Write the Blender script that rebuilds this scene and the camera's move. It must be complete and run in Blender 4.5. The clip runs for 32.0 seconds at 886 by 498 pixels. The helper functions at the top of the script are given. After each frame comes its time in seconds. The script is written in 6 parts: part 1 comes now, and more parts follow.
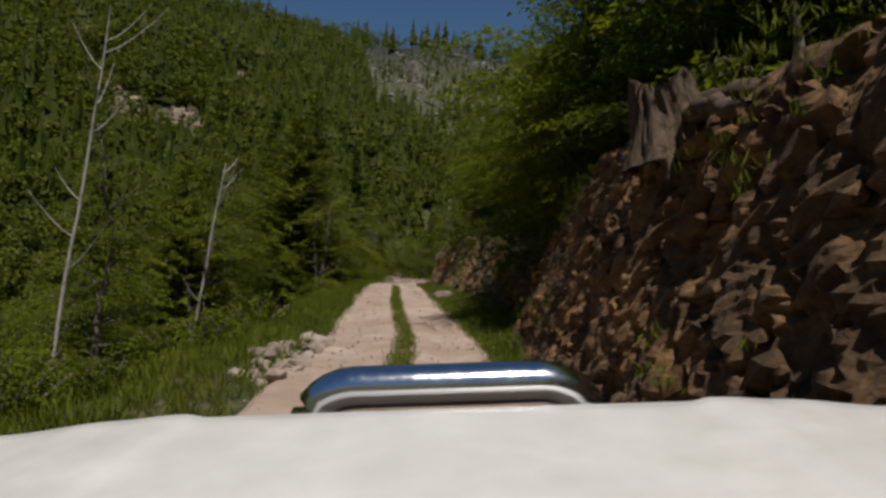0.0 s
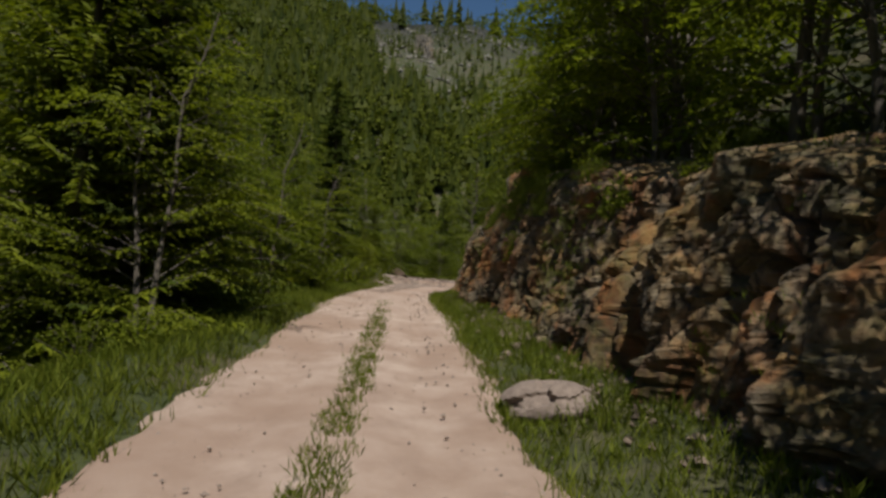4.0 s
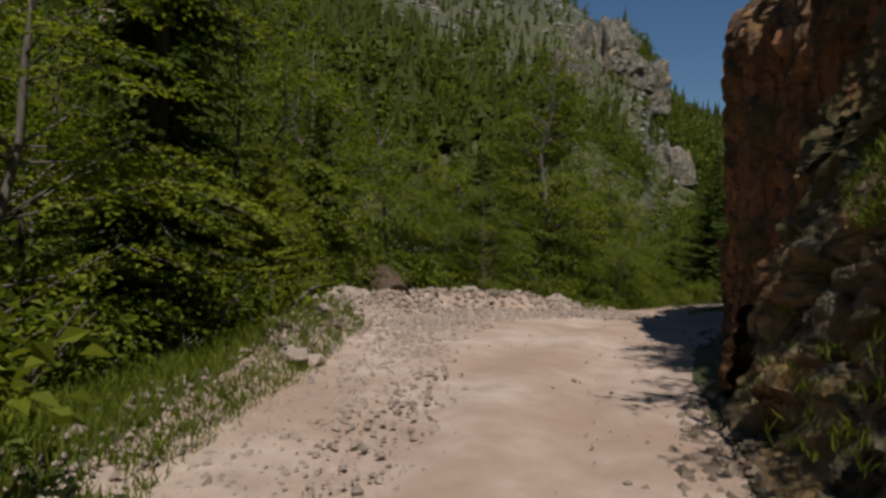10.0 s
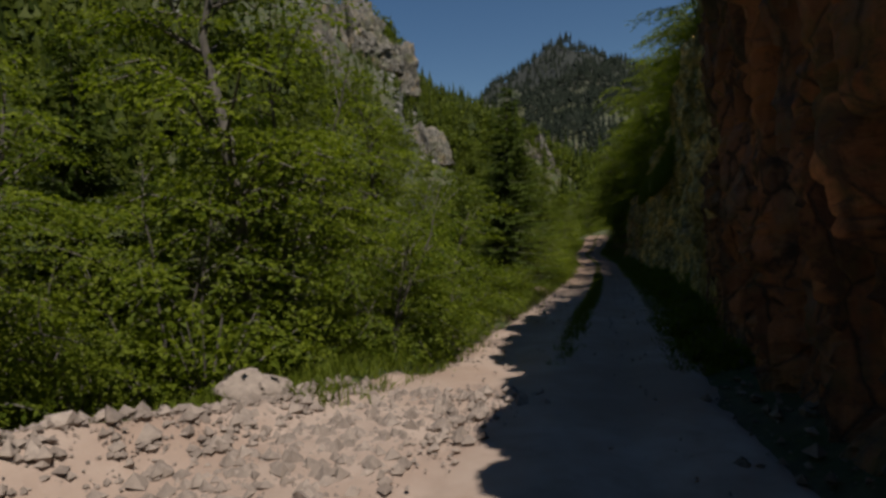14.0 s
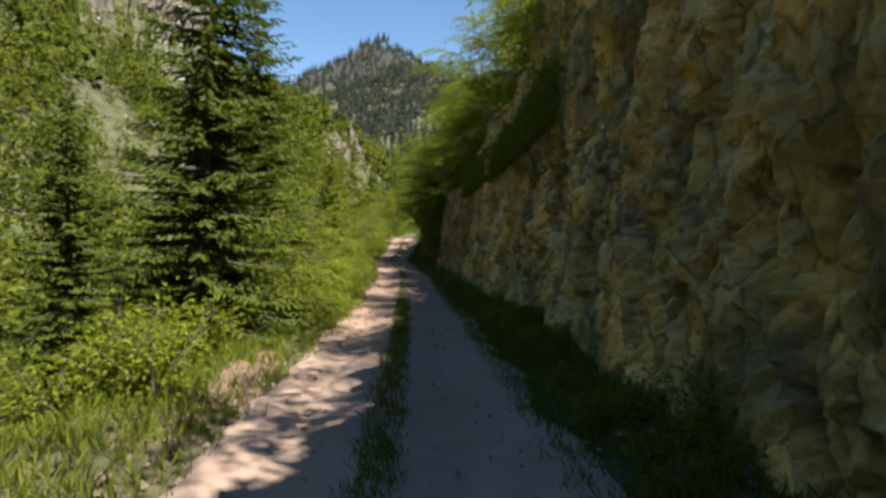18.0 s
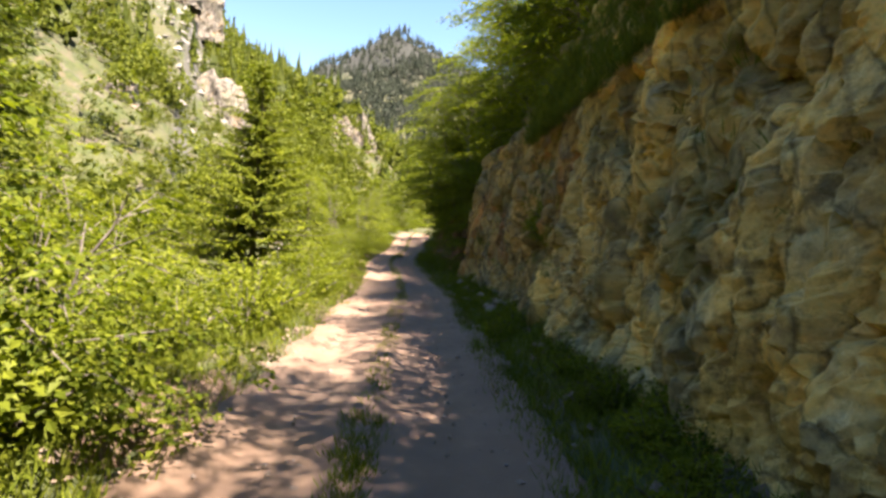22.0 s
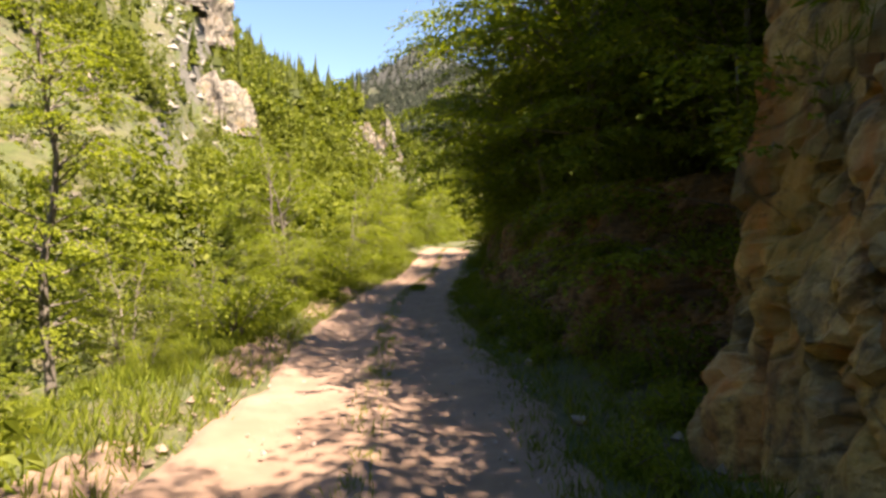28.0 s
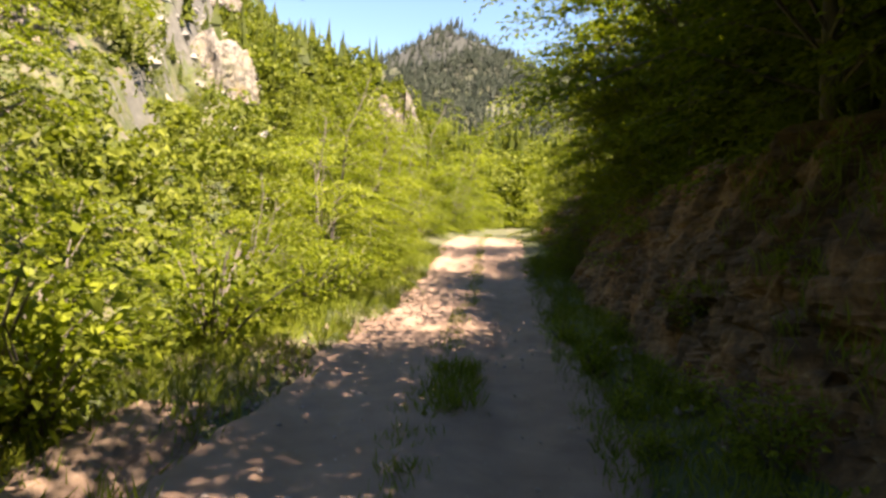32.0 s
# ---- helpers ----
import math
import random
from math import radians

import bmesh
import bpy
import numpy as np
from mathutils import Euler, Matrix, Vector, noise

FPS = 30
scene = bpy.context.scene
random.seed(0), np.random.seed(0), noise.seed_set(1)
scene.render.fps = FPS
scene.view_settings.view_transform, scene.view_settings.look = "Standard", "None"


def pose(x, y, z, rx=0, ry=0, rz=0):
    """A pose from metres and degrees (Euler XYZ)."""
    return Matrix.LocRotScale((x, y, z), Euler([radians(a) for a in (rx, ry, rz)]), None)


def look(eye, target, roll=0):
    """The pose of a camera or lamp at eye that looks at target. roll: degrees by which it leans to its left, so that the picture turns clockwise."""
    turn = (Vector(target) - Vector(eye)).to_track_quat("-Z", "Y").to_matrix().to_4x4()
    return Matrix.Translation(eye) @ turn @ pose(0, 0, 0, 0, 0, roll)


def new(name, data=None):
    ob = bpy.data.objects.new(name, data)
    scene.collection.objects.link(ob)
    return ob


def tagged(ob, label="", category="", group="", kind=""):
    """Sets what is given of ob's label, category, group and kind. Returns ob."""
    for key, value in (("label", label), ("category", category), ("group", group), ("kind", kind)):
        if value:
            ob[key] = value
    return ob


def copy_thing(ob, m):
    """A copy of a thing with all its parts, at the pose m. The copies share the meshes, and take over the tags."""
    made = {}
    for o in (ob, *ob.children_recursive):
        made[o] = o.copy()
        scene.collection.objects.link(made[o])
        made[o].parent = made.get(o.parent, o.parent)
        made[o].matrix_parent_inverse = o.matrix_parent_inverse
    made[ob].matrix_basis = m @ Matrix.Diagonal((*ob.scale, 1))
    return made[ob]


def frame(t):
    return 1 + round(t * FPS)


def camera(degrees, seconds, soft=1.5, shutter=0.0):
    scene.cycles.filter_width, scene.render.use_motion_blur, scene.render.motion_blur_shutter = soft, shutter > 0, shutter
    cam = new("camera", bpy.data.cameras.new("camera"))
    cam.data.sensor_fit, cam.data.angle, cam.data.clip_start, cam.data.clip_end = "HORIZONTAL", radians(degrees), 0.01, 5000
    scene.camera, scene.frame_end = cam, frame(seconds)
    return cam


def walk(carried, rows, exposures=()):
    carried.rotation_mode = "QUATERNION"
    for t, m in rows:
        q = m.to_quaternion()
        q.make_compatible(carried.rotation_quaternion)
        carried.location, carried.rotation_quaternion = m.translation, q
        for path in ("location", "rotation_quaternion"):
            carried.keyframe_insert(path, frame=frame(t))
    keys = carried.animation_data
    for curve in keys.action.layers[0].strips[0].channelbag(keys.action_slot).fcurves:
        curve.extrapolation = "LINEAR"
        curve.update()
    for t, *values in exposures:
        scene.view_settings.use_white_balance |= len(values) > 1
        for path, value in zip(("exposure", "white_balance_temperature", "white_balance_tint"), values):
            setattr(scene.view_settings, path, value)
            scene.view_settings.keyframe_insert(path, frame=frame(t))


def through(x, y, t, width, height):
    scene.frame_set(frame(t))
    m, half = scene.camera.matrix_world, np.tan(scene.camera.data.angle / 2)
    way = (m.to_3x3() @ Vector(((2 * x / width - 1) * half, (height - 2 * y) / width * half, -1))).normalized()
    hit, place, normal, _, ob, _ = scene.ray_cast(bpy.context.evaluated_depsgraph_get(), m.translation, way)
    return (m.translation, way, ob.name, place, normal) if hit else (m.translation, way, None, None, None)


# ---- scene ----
cam = camera(73.0, 32.0, soft=3.0)
PATH = [
    (0.0, pose(0.000, 0.000, 1.600, 92.00, -2.00, 0.00)),
    (0.5, pose(-0.002, 1.924, 1.667, 92.09, -0.41, 0.26)),
    (1.0, pose(-0.117, 3.846, 1.785, 92.70, -1.50, 0.02)),
    (1.5, pose(-0.119, 6.044, 1.862, 92.50, -0.40, 0.06)),
    (2.0, pose(-0.227, 8.963, 1.795, 90.79, -2.11, 0.20)),
    (2.5, pose(-0.281, 11.661, 1.777, 89.58, -2.12, 0.50)),
    (4.5, pose(-1.236, 20.871, 1.906, 91.45, -3.35, 1.36)),
    (5.0, pose(-1.459, 23.234, 1.980, 91.63, -4.17, 1.93)),
    (5.5, pose(-1.574, 25.486, 2.110, 92.81, -1.88, 2.41)),
    (6.0, pose(-1.794, 27.686, 2.124, 91.81, -3.48, 2.45)),
    (6.5, pose(-1.905, 29.722, 2.136, 91.09, -1.30, 3.03)),
    (7.0, pose(-2.072, 31.701, 2.200, 90.49, -2.20, 3.00)),
    (7.5, pose(-2.291, 33.574, 2.147, 89.79, -2.71, 3.18)),
    (8.0, pose(-2.403, 35.332, 2.205, 89.88, -1.72, 3.41)),
    (8.5, pose(-2.566, 37.040, 2.149, 89.79, -2.01, 3.20)),
    (9.0, pose(-2.676, 38.746, 2.150, 89.99, -3.20, 2.96)),
    (9.5, pose(-2.731, 40.397, 2.150, 89.32, -2.08, 2.30)),
    (10.0, pose(-2.729, 41.995, 2.096, 88.37, -2.73, 0.88)),
    (10.5, pose(-2.619, 43.481, 2.097, 88.93, -2.47, -0.92)),
    (11.0, pose(-2.452, 44.969, 2.044, 89.09, -2.90, -2.74)),
    (11.5, pose(-2.232, 46.400, 2.047, 89.77, -2.61, -5.13)),
    (12.0, pose(-1.845, 47.998, 2.006, 88.76, -1.30, -8.08)),
    (12.5, pose(-1.460, 49.484, 2.017, 88.35, -0.68, -11.06)),
    (13.0, pose(-0.909, 50.917, 1.976, 88.62, 0.54, -13.81)),
    (13.5, pose(-0.300, 52.242, 1.878, 88.10, 1.98, -17.15)),
    (14.0, pose(0.362, 53.620, 1.839, 87.59, 3.05, -21.00)),
    (14.5, pose(1.193, 54.892, 1.692, 86.28, 5.64, -25.08)),
    (15.0, pose(1.910, 55.995, 1.646, 86.82, 5.28, -28.10)),
    (15.5, pose(2.738, 57.265, 1.554, 87.36, 4.13, -31.15)),
    (17.5, pose(6.696, 62.815, 1.375, 87.21, -2.34, -38.17)),
    (18.0, pose(8.041, 64.447, 1.321, 87.24, -0.68, -39.05)),
    (18.5, pose(9.292, 66.029, 1.176, 86.87, -0.91, -39.74)),
    (19.0, pose(10.514, 67.576, 1.080, 86.06, 0.10, -39.49)),
    (19.5, pose(11.603, 69.105, 0.938, 86.52, -0.45, -38.36)),
    (20.0, pose(12.693, 70.637, 0.843, 86.01, -1.94, -38.29)),
    (20.5, pose(13.761, 72.067, 0.754, 86.21, -0.54, -38.26)),
    (21.0, pose(14.830, 73.496, 0.665, 87.12, -3.15, -38.33)),
    (21.5, pose(15.861, 74.954, 0.575, 87.00, -4.03, -37.99)),
    (22.0, pose(16.900, 76.347, 0.488, 87.20, -3.32, -37.82)),
    (22.5, pose(17.903, 77.765, 0.353, 86.89, -3.72, -37.80)),
    (23.0, pose(18.905, 79.187, 0.264, 85.67, -3.59, -37.21)),
    (23.5, pose(19.937, 80.645, 0.174, 85.46, -3.48, -37.01)),
    (24.0, pose(20.881, 81.993, 0.090, 86.87, -4.29, -37.17)),
    (24.5, pose(21.796, 83.303, 0.008, 88.15, -3.67, -36.80)),
    (25.0, pose(22.748, 84.588, -0.025, 88.36, -2.17, -36.88)),
    (25.5, pose(23.517, 85.721, -0.001, 89.15, -2.36, -36.67)),
    (27.5, pose(27.653, 91.366, -0.302, 89.69, -3.39, -35.11)),
    (28.0, pose(28.776, 93.121, -0.377, 88.87, -1.76, -34.69)),
    (28.5, pose(29.836, 94.793, -0.481, 88.25, -1.44, -34.21)),
    (29.0, pose(30.827, 96.435, -0.550, 88.44, -1.62, -33.80)),
    (29.5, pose(31.839, 98.105, -0.586, 88.92, -1.99, -33.28)),
    (30.0, pose(32.857, 99.733, -0.551, 89.91, -1.48, -33.01)),
    (30.5, pose(33.848, 101.377, -0.585, 90.10, -2.46, -32.75)),
    (31.0, pose(34.851, 103.023, -0.611, 89.00, -1.97, -32.78)),
    (31.5, pose(35.855, 104.669, -0.637, 88.50, -2.66, -32.64)),
    (32.0, pose(36.858, 106.315, -0.663, 87.71, -3.27, -32.91)),
]
walk(cam, PATH, exposures=[(0.0, -0.12, 6600, 11), (2.5, -0.1, 6600, 11), (5.0, 0.0, 6600, 11), (13.0, -0.05, 6500, 11), (15.3, 0.1, 6500, 11), (17.6, 1.5, 6700, 12), (19.0, 2.2, 7000, 15), (20.5, 2.75, 7300, 19), (25.5, 2.75, 7700, 22), (27.5, 2.65, 8000, 23), (30.5, 2.55, 8000, 23), (32.0, 2.8, 8000, 23)])

# ---- world and sun ----
SUN_DIR = Vector((0.07, -0.48, 0.875)).normalized()
world = bpy.data.worlds.new("sky")
world.use_nodes = True
scene.world = world
sky = world.node_tree.nodes.new("ShaderNodeTexSky")
sky.sky_type, sky.sun_disc = "NISHITA", False
sky.sun_elevation, sky.sun_rotation = math.asin(SUN_DIR.z), radians(172)
sky.air_density, sky.dust_density, sky.ozone_density = 1.0, 0.0, 1.3
back = world.node_tree.nodes["Background"]
back.inputs["Strength"].default_value = 0.057
deep = world.node_tree.nodes.new("ShaderNodeHueSaturation")
deep.inputs["Saturation"].default_value = 1.2
world.node_tree.links.new(sky.outputs[0], deep.inputs["Color"])
world.node_tree.links.new(deep.outputs[0], back.inputs[0])
sun = new("sun", bpy.data.lights.new("sun", "SUN"))
sun.data.energy, sun.data.angle, sun.data.color = 5.0, radians(0.5), (1.0, 0.95, 0.87)
sun.matrix_world = look(SUN_DIR * 50, (0, 0, 0))

# ---- noise on arrays ----
def lattice(ix, iy, iz, seed):
    h = np.sin(ix * 127.1 + iy * 311.7 + iz * 74.7 + seed * 53.3) * 43758.5453
    return h - np.floor(h)


def vnoise(x, y, z, seed=0):
    ix, iy, iz = np.floor(x), np.floor(y), np.floor(z)
    fx, fy, fz = x - ix, y - iy, z - iz
    fx, fy, fz = (f * f * (3 - 2 * f) for f in (fx, fy, fz))
    total = 0.0
    for a in (0, 1):
        for b in (0, 1):
            for c in (0, 1):
                total = total + lattice(ix + a, iy + b, iz + c, seed) * (fx if a else 1 - fx) * (fy if b else 1 - fy) * (fz if c else 1 - fz)
    return total


def fbm(x, y, z, octaves=4, seed=0):
    total, amp, size = 0.0, 0.5, 1.0
    for k in range(octaves):
        total = total + amp * (vnoise(x * size, y * size, z * size, seed + k) - 0.5)
        amp, size = amp * 0.5, size * 2.03
    return total


def cells(x, y, z, seed=0, tilted=False):
    """Distance to the nearest and second nearest seed point, and a random number of the nearest cell; if tilted, a slanting plane of its own in each cell too."""
    slant = np.zeros(x.shape)
    ix, iy, iz = np.floor(x), np.floor(y), np.floor(z)
    f1, f2, own = np.full(x.shape, 9.0), np.full(x.shape, 9.0), np.zeros(x.shape)
    for a in (-1, 0, 1):
        for b in (-1, 0, 1):
            for c in (-1, 0, 1):
                jx, jy, jz = ix + a, iy + b, iz + c
                px, py, pz = jx + lattice(jx, jy, jz, seed) - x, jy + lattice(jx, jy, jz, seed + 7) - y, jz + lattice(jx, jy, jz, seed + 13) - z
                d = np.sqrt(px ** 2 + py ** 2 + pz ** 2)
                near = d < f1
                if tilted:
                    slant = np.where(near, px * (lattice(jx, jy, jz, seed + 31) - 0.5) + py * (lattice(jx, jy, jz, seed + 37) - 0.5) + pz * (lattice(jx, jy, jz, seed + 43) - 0.5), slant)
                f2 = np.where(near, f1, np.minimum(f2, d))
                own = np.where(near, lattice(jx, jy, jz, seed + 21), own)
                f1 = np.where(near, d, f1)
    return (f1, f2, own, slant) if tilted else (f1, f2, own)


# ---- meshes ----
def tri_mesh(name, verts, faces, mats, smooth=False):
    """A mesh from arrays of places and of triangles or quads."""
    verts, faces = np.asarray(verts, np.float32), np.asarray(faces, np.int32)
    me = bpy.data.meshes.new(name)
    n, k = faces.shape
    me.vertices.add(len(verts))
    me.vertices.foreach_set("co", verts.ravel())
    me.loops.add(n * k)
    me.loops.foreach_set("vertex_index", faces.ravel())
    me.polygons.add(n)
    me.polygons.foreach_set("loop_start", np.arange(0, n * k, k, dtype=np.int32))
    me.polygons.foreach_set("use_smooth", np.full(n, smooth))
    me.update(calc_edges=True)
    me.validate()
    for m in mats if isinstance(mats, (list, tuple)) else [mats]:
        me.materials.append(m)
    return me


def grid_faces(rows, cols):
    i = (np.arange(rows - 1)[:, None] * cols + np.arange(cols - 1)[None]).ravel()
    return np.stack([i, i + 1, i + cols + 1, i + cols], 1)


def child(name, me, parent, label=""):
    ob = new(name, me)
    ob.parent = parent
    if label:
        ob["label"] = label
    return ob


def part(name, bm, material, parent, label="", smooth=False):
    me = bpy.data.meshes.new(name)
    bm.to_mesh(me)
    bm.free()
    me.materials.append(material)
    if smooth:
        me.polygons.foreach_set("use_smooth", [True] * len(me.polygons))
    return child(name, me, parent, label)


def tube(points, radii, sides=6):
    """Places and quads of a tapering tube along points."""
    points = np.asarray(points, float)
    verts, faces = [], []
    for i, (p, r) in enumerate(zip(points, radii)):
        way = points[min(i + 1, len(points) - 1)] - points[max(i - 1, 0)]
        way = way / (np.linalg.norm(way) + 1e-9)
        side = np.cross(way, (0.31, 0.95, 0.1) if abs(way[2]) > 0.9 else (0, 0, 1))
        side /= np.linalg.norm(side) + 1e-9
        up = np.cross(side, way)
        for k in range(sides):
            a = 2 * math.pi * k / sides
            verts.append(p + r * (math.cos(a) * side + math.sin(a) * up))
    for i in range(len(points) - 1):
        for k in range(sides):
            faces.append((i * sides + k, i * sides + (k + 1) % sides, (i + 1) * sides + (k + 1) % sides, (i + 1) * sides + k))
    return np.array(verts), np.array(faces)


def joined(pieces):
    verts, faces, at = [], [], 0
    for v, f in pieces:
        verts.append(v)
        faces.append(f + at)
        at += len(v)
    return np.concatenate(verts), np.concatenate(faces)


def leaves(places, ways, ups, lengths, widths, fold=0.25):
    """Folded pointed leaves: a diamond of two triangles each."""
    n = len(places)
    ways = ways / np.linalg.norm(ways, axis=1, keepdims=True)
    side = np.cross(ways, ups)
    side /= np.linalg.norm(side, axis=1, keepdims=True) + 1e-9
    up = np.cross(side, ways)
    length, width = lengths[:, None], widths[:, None]
    mid = places + ways * length * 0.45
    v = np.stack([places, mid + side * width * 0.5 + up * width * fold, places + ways * length - up * length * 0.12, mid - side * width * 0.5 + up * width * fold], 1)
    i = np.arange(n)[:, None] * 4
    f = np.concatenate([i + [0, 1, 2], i + [0, 2, 3]])
    return v.reshape(-1, 3), f


# ---- materials ----
def material(name, build):
    m = bpy.data.materials.new(name)
    m.use_nodes = True
    tree = m.node_tree
    shader = tree.nodes["Principled BSDF"]
    build(tree, shader)
    return m


def node(tree, kind, **inputs):
    n = tree.nodes.new(kind)
    for key, value in inputs.items():
        n.inputs[key].default_value = value
    return n


def coords(tree, scale=(1, 1, 1), world_space=True):
    src = tree.nodes.new("ShaderNodeNewGeometry").outputs["Position"] if world_space else tree.nodes.new("ShaderNodeTexCoord").outputs["Object"]
    mapping = tree.nodes.new("ShaderNodeMapping")
    mapping.inputs["Scale"].default_value = scale
    tree.links.new(src, mapping.inputs["Vector"])
    return mapping.outputs[0]


def noise_tex(tree, vec, scale, detail=4.0, rough=0.6):
    n = node(tree, "ShaderNodeTexNoise", Scale=scale, Detail=detail, Roughness=rough)
    tree.links.new(vec, n.inputs["Vector"])
    return n.outputs["Fac"]


def ramp(tree, fac, stops):
    r = tree.nodes.new("ShaderNodeValToRGB")
    while len(r.color_ramp.elements) < len(stops):
        r.color_ramp.elements.new(0.5)
    for e, (at, colour) in zip(r.color_ramp.elements, stops):
        e.position, e.color = at, (*colour, 1)
    tree.links.new(fac, r.inputs[0])
    return r.outputs[0]


def mix(tree, fac, a, b, mode="MIX"):
    m = tree.nodes.new("ShaderNodeMix")
    m.data_type, m.blend_type = "RGBA", mode
    for socket, value in ((m.inputs["Factor"], fac), (m.inputs["A"], a), (m.inputs["B"], b)):
        if isinstance(value, (int, float)):
            socket.default_value = value
        elif isinstance(value, tuple):
            socket.default_value = (*value, 1)
        else:
            tree.links.new(value, socket)
    return m.outputs["Result"]


def math_node(tree, op, a, b=0.0):
    m = tree.nodes.new("ShaderNodeMath")
    m.operation = op
    for socket, value in zip(m.inputs, (a, b)):
        if isinstance(value, (int, float)):
            socket.default_value = value
        else:
            tree.links.new(value, socket)
    return m.outputs[0]


def bump(tree, shader, height, strength, distance):
    b = node(tree, "ShaderNodeBump", Strength=strength, Distance=distance)
    tree.links.new(height, b.inputs["Height"])
    tree.links.new(b.outputs[0], shader.inputs["Normal"])


def leaf_material(name, dark, light, through=0.35, gloss=0.55):
    """Leaf colour that differs from plant to plant and from leaf to leaf; some light comes through the blades."""
    def build(tree, shader):
        info = tree.nodes.new("ShaderNodeObjectInfo").outputs["Random"]
        island = tree.nodes.new("ShaderNodeNewGeometry").outputs["Random Per Island"]
        wide = noise_tex(tree, coords(tree), 0.35, 2.0)
        fac = math_node(tree, "ADD", math_node(tree, "MULTIPLY", island, 0.5), math_node(tree, "MULTIPLY", info, 0.25))
        fac = math_node(tree, "ADD", fac, math_node(tree, "MULTIPLY", wide, 0.3))
        colour = ramp(tree, fac, [(0.15, dark), (0.55, tuple((a + b) / 2 for a, b in zip(dark, light))), (0.95, light)])
        tree.links.new(colour, shader.inputs["Base Color"])
        shader.inputs["Roughness"].default_value = gloss
        shader.inputs["Specular IOR Level"].default_value = 0.12
        trans = tree.nodes.new("ShaderNodeBsdfTranslucent")
        tree.links.new(mix(tree, 1.0, colour, (0.95, 1.0, 0.42), "MULTIPLY"), trans.inputs["Color"])
        both = tree.nodes.new("ShaderNodeMixShader")
        both.inputs[0].default_value = through
        tree.links.new(shader.outputs[0], both.inputs[1])
        tree.links.new(trans.outputs[0], both.inputs[2])
        tree.links.new(both.outputs[0], tree.nodes["Material Output"].inputs["Surface"])
    return material(name, build)


LEAF = leaf_material("hornbeam_leaf", (0.050, 0.080, 0.008), (0.240, 0.275, 0.028), 0.55)
LEAF_FAR = leaf_material("far_leaf", (0.054, 0.076, 0.010), (0.212, 0.235, 0.030), 0.50)
NEEDLE = leaf_material("fir_needle", (0.024, 0.042, 0.007), (0.092, 0.120, 0.016), 0.35)
NEEDLE_FAR = leaf_material("far_needle", (0.026, 0.040, 0.006), (0.095, 0.110, 0.012), 0.25)
# the mountain's shade and haze are put into this darker, bluer needle colour
NEEDLE_MOUNTAIN_SHADED = leaf_material("shade_toned_mountain_needle", (0.010, 0.016, 0.011), (0.036, 0.044, 0.026), 0.15)
NEEDLE_FRESH = leaf_material("fresh_fir_needle", (0.050, 0.075, 0.006), (0.200, 0.225, 0.016), 0.40)
GRASS = leaf_material("grass_blade", (0.050, 0.086, 0.008), (0.205, 0.235, 0.030), 0.45)


def bark_build(dark, light):
    def build(tree, shader):
        v = coords(tree, (1, 1, 0.25), False)
        n = noise_tex(tree, v, 18.0, 6.0)
        tree.links.new(ramp(tree, n, [(0.3, dark), (0.7, light)]), shader.inputs["Base Color"])
        shader.inputs["Roughness"].default_value = 0.9
        bump(tree, shader, n, 0.8, 0.02)
    return build


BARK = material("grey_bark", bark_build((0.045, 0.038, 0.030), (0.150, 0.130, 0.105)))
BARK_PALE = material("pale_dead_bark", bark_build((0.120, 0.112, 0.100), (0.380, 0.360, 0.320)))
WOOD = material("weathered_wood", bark_build((0.016, 0.010, 0.006), (0.105, 0.066, 0.040)))


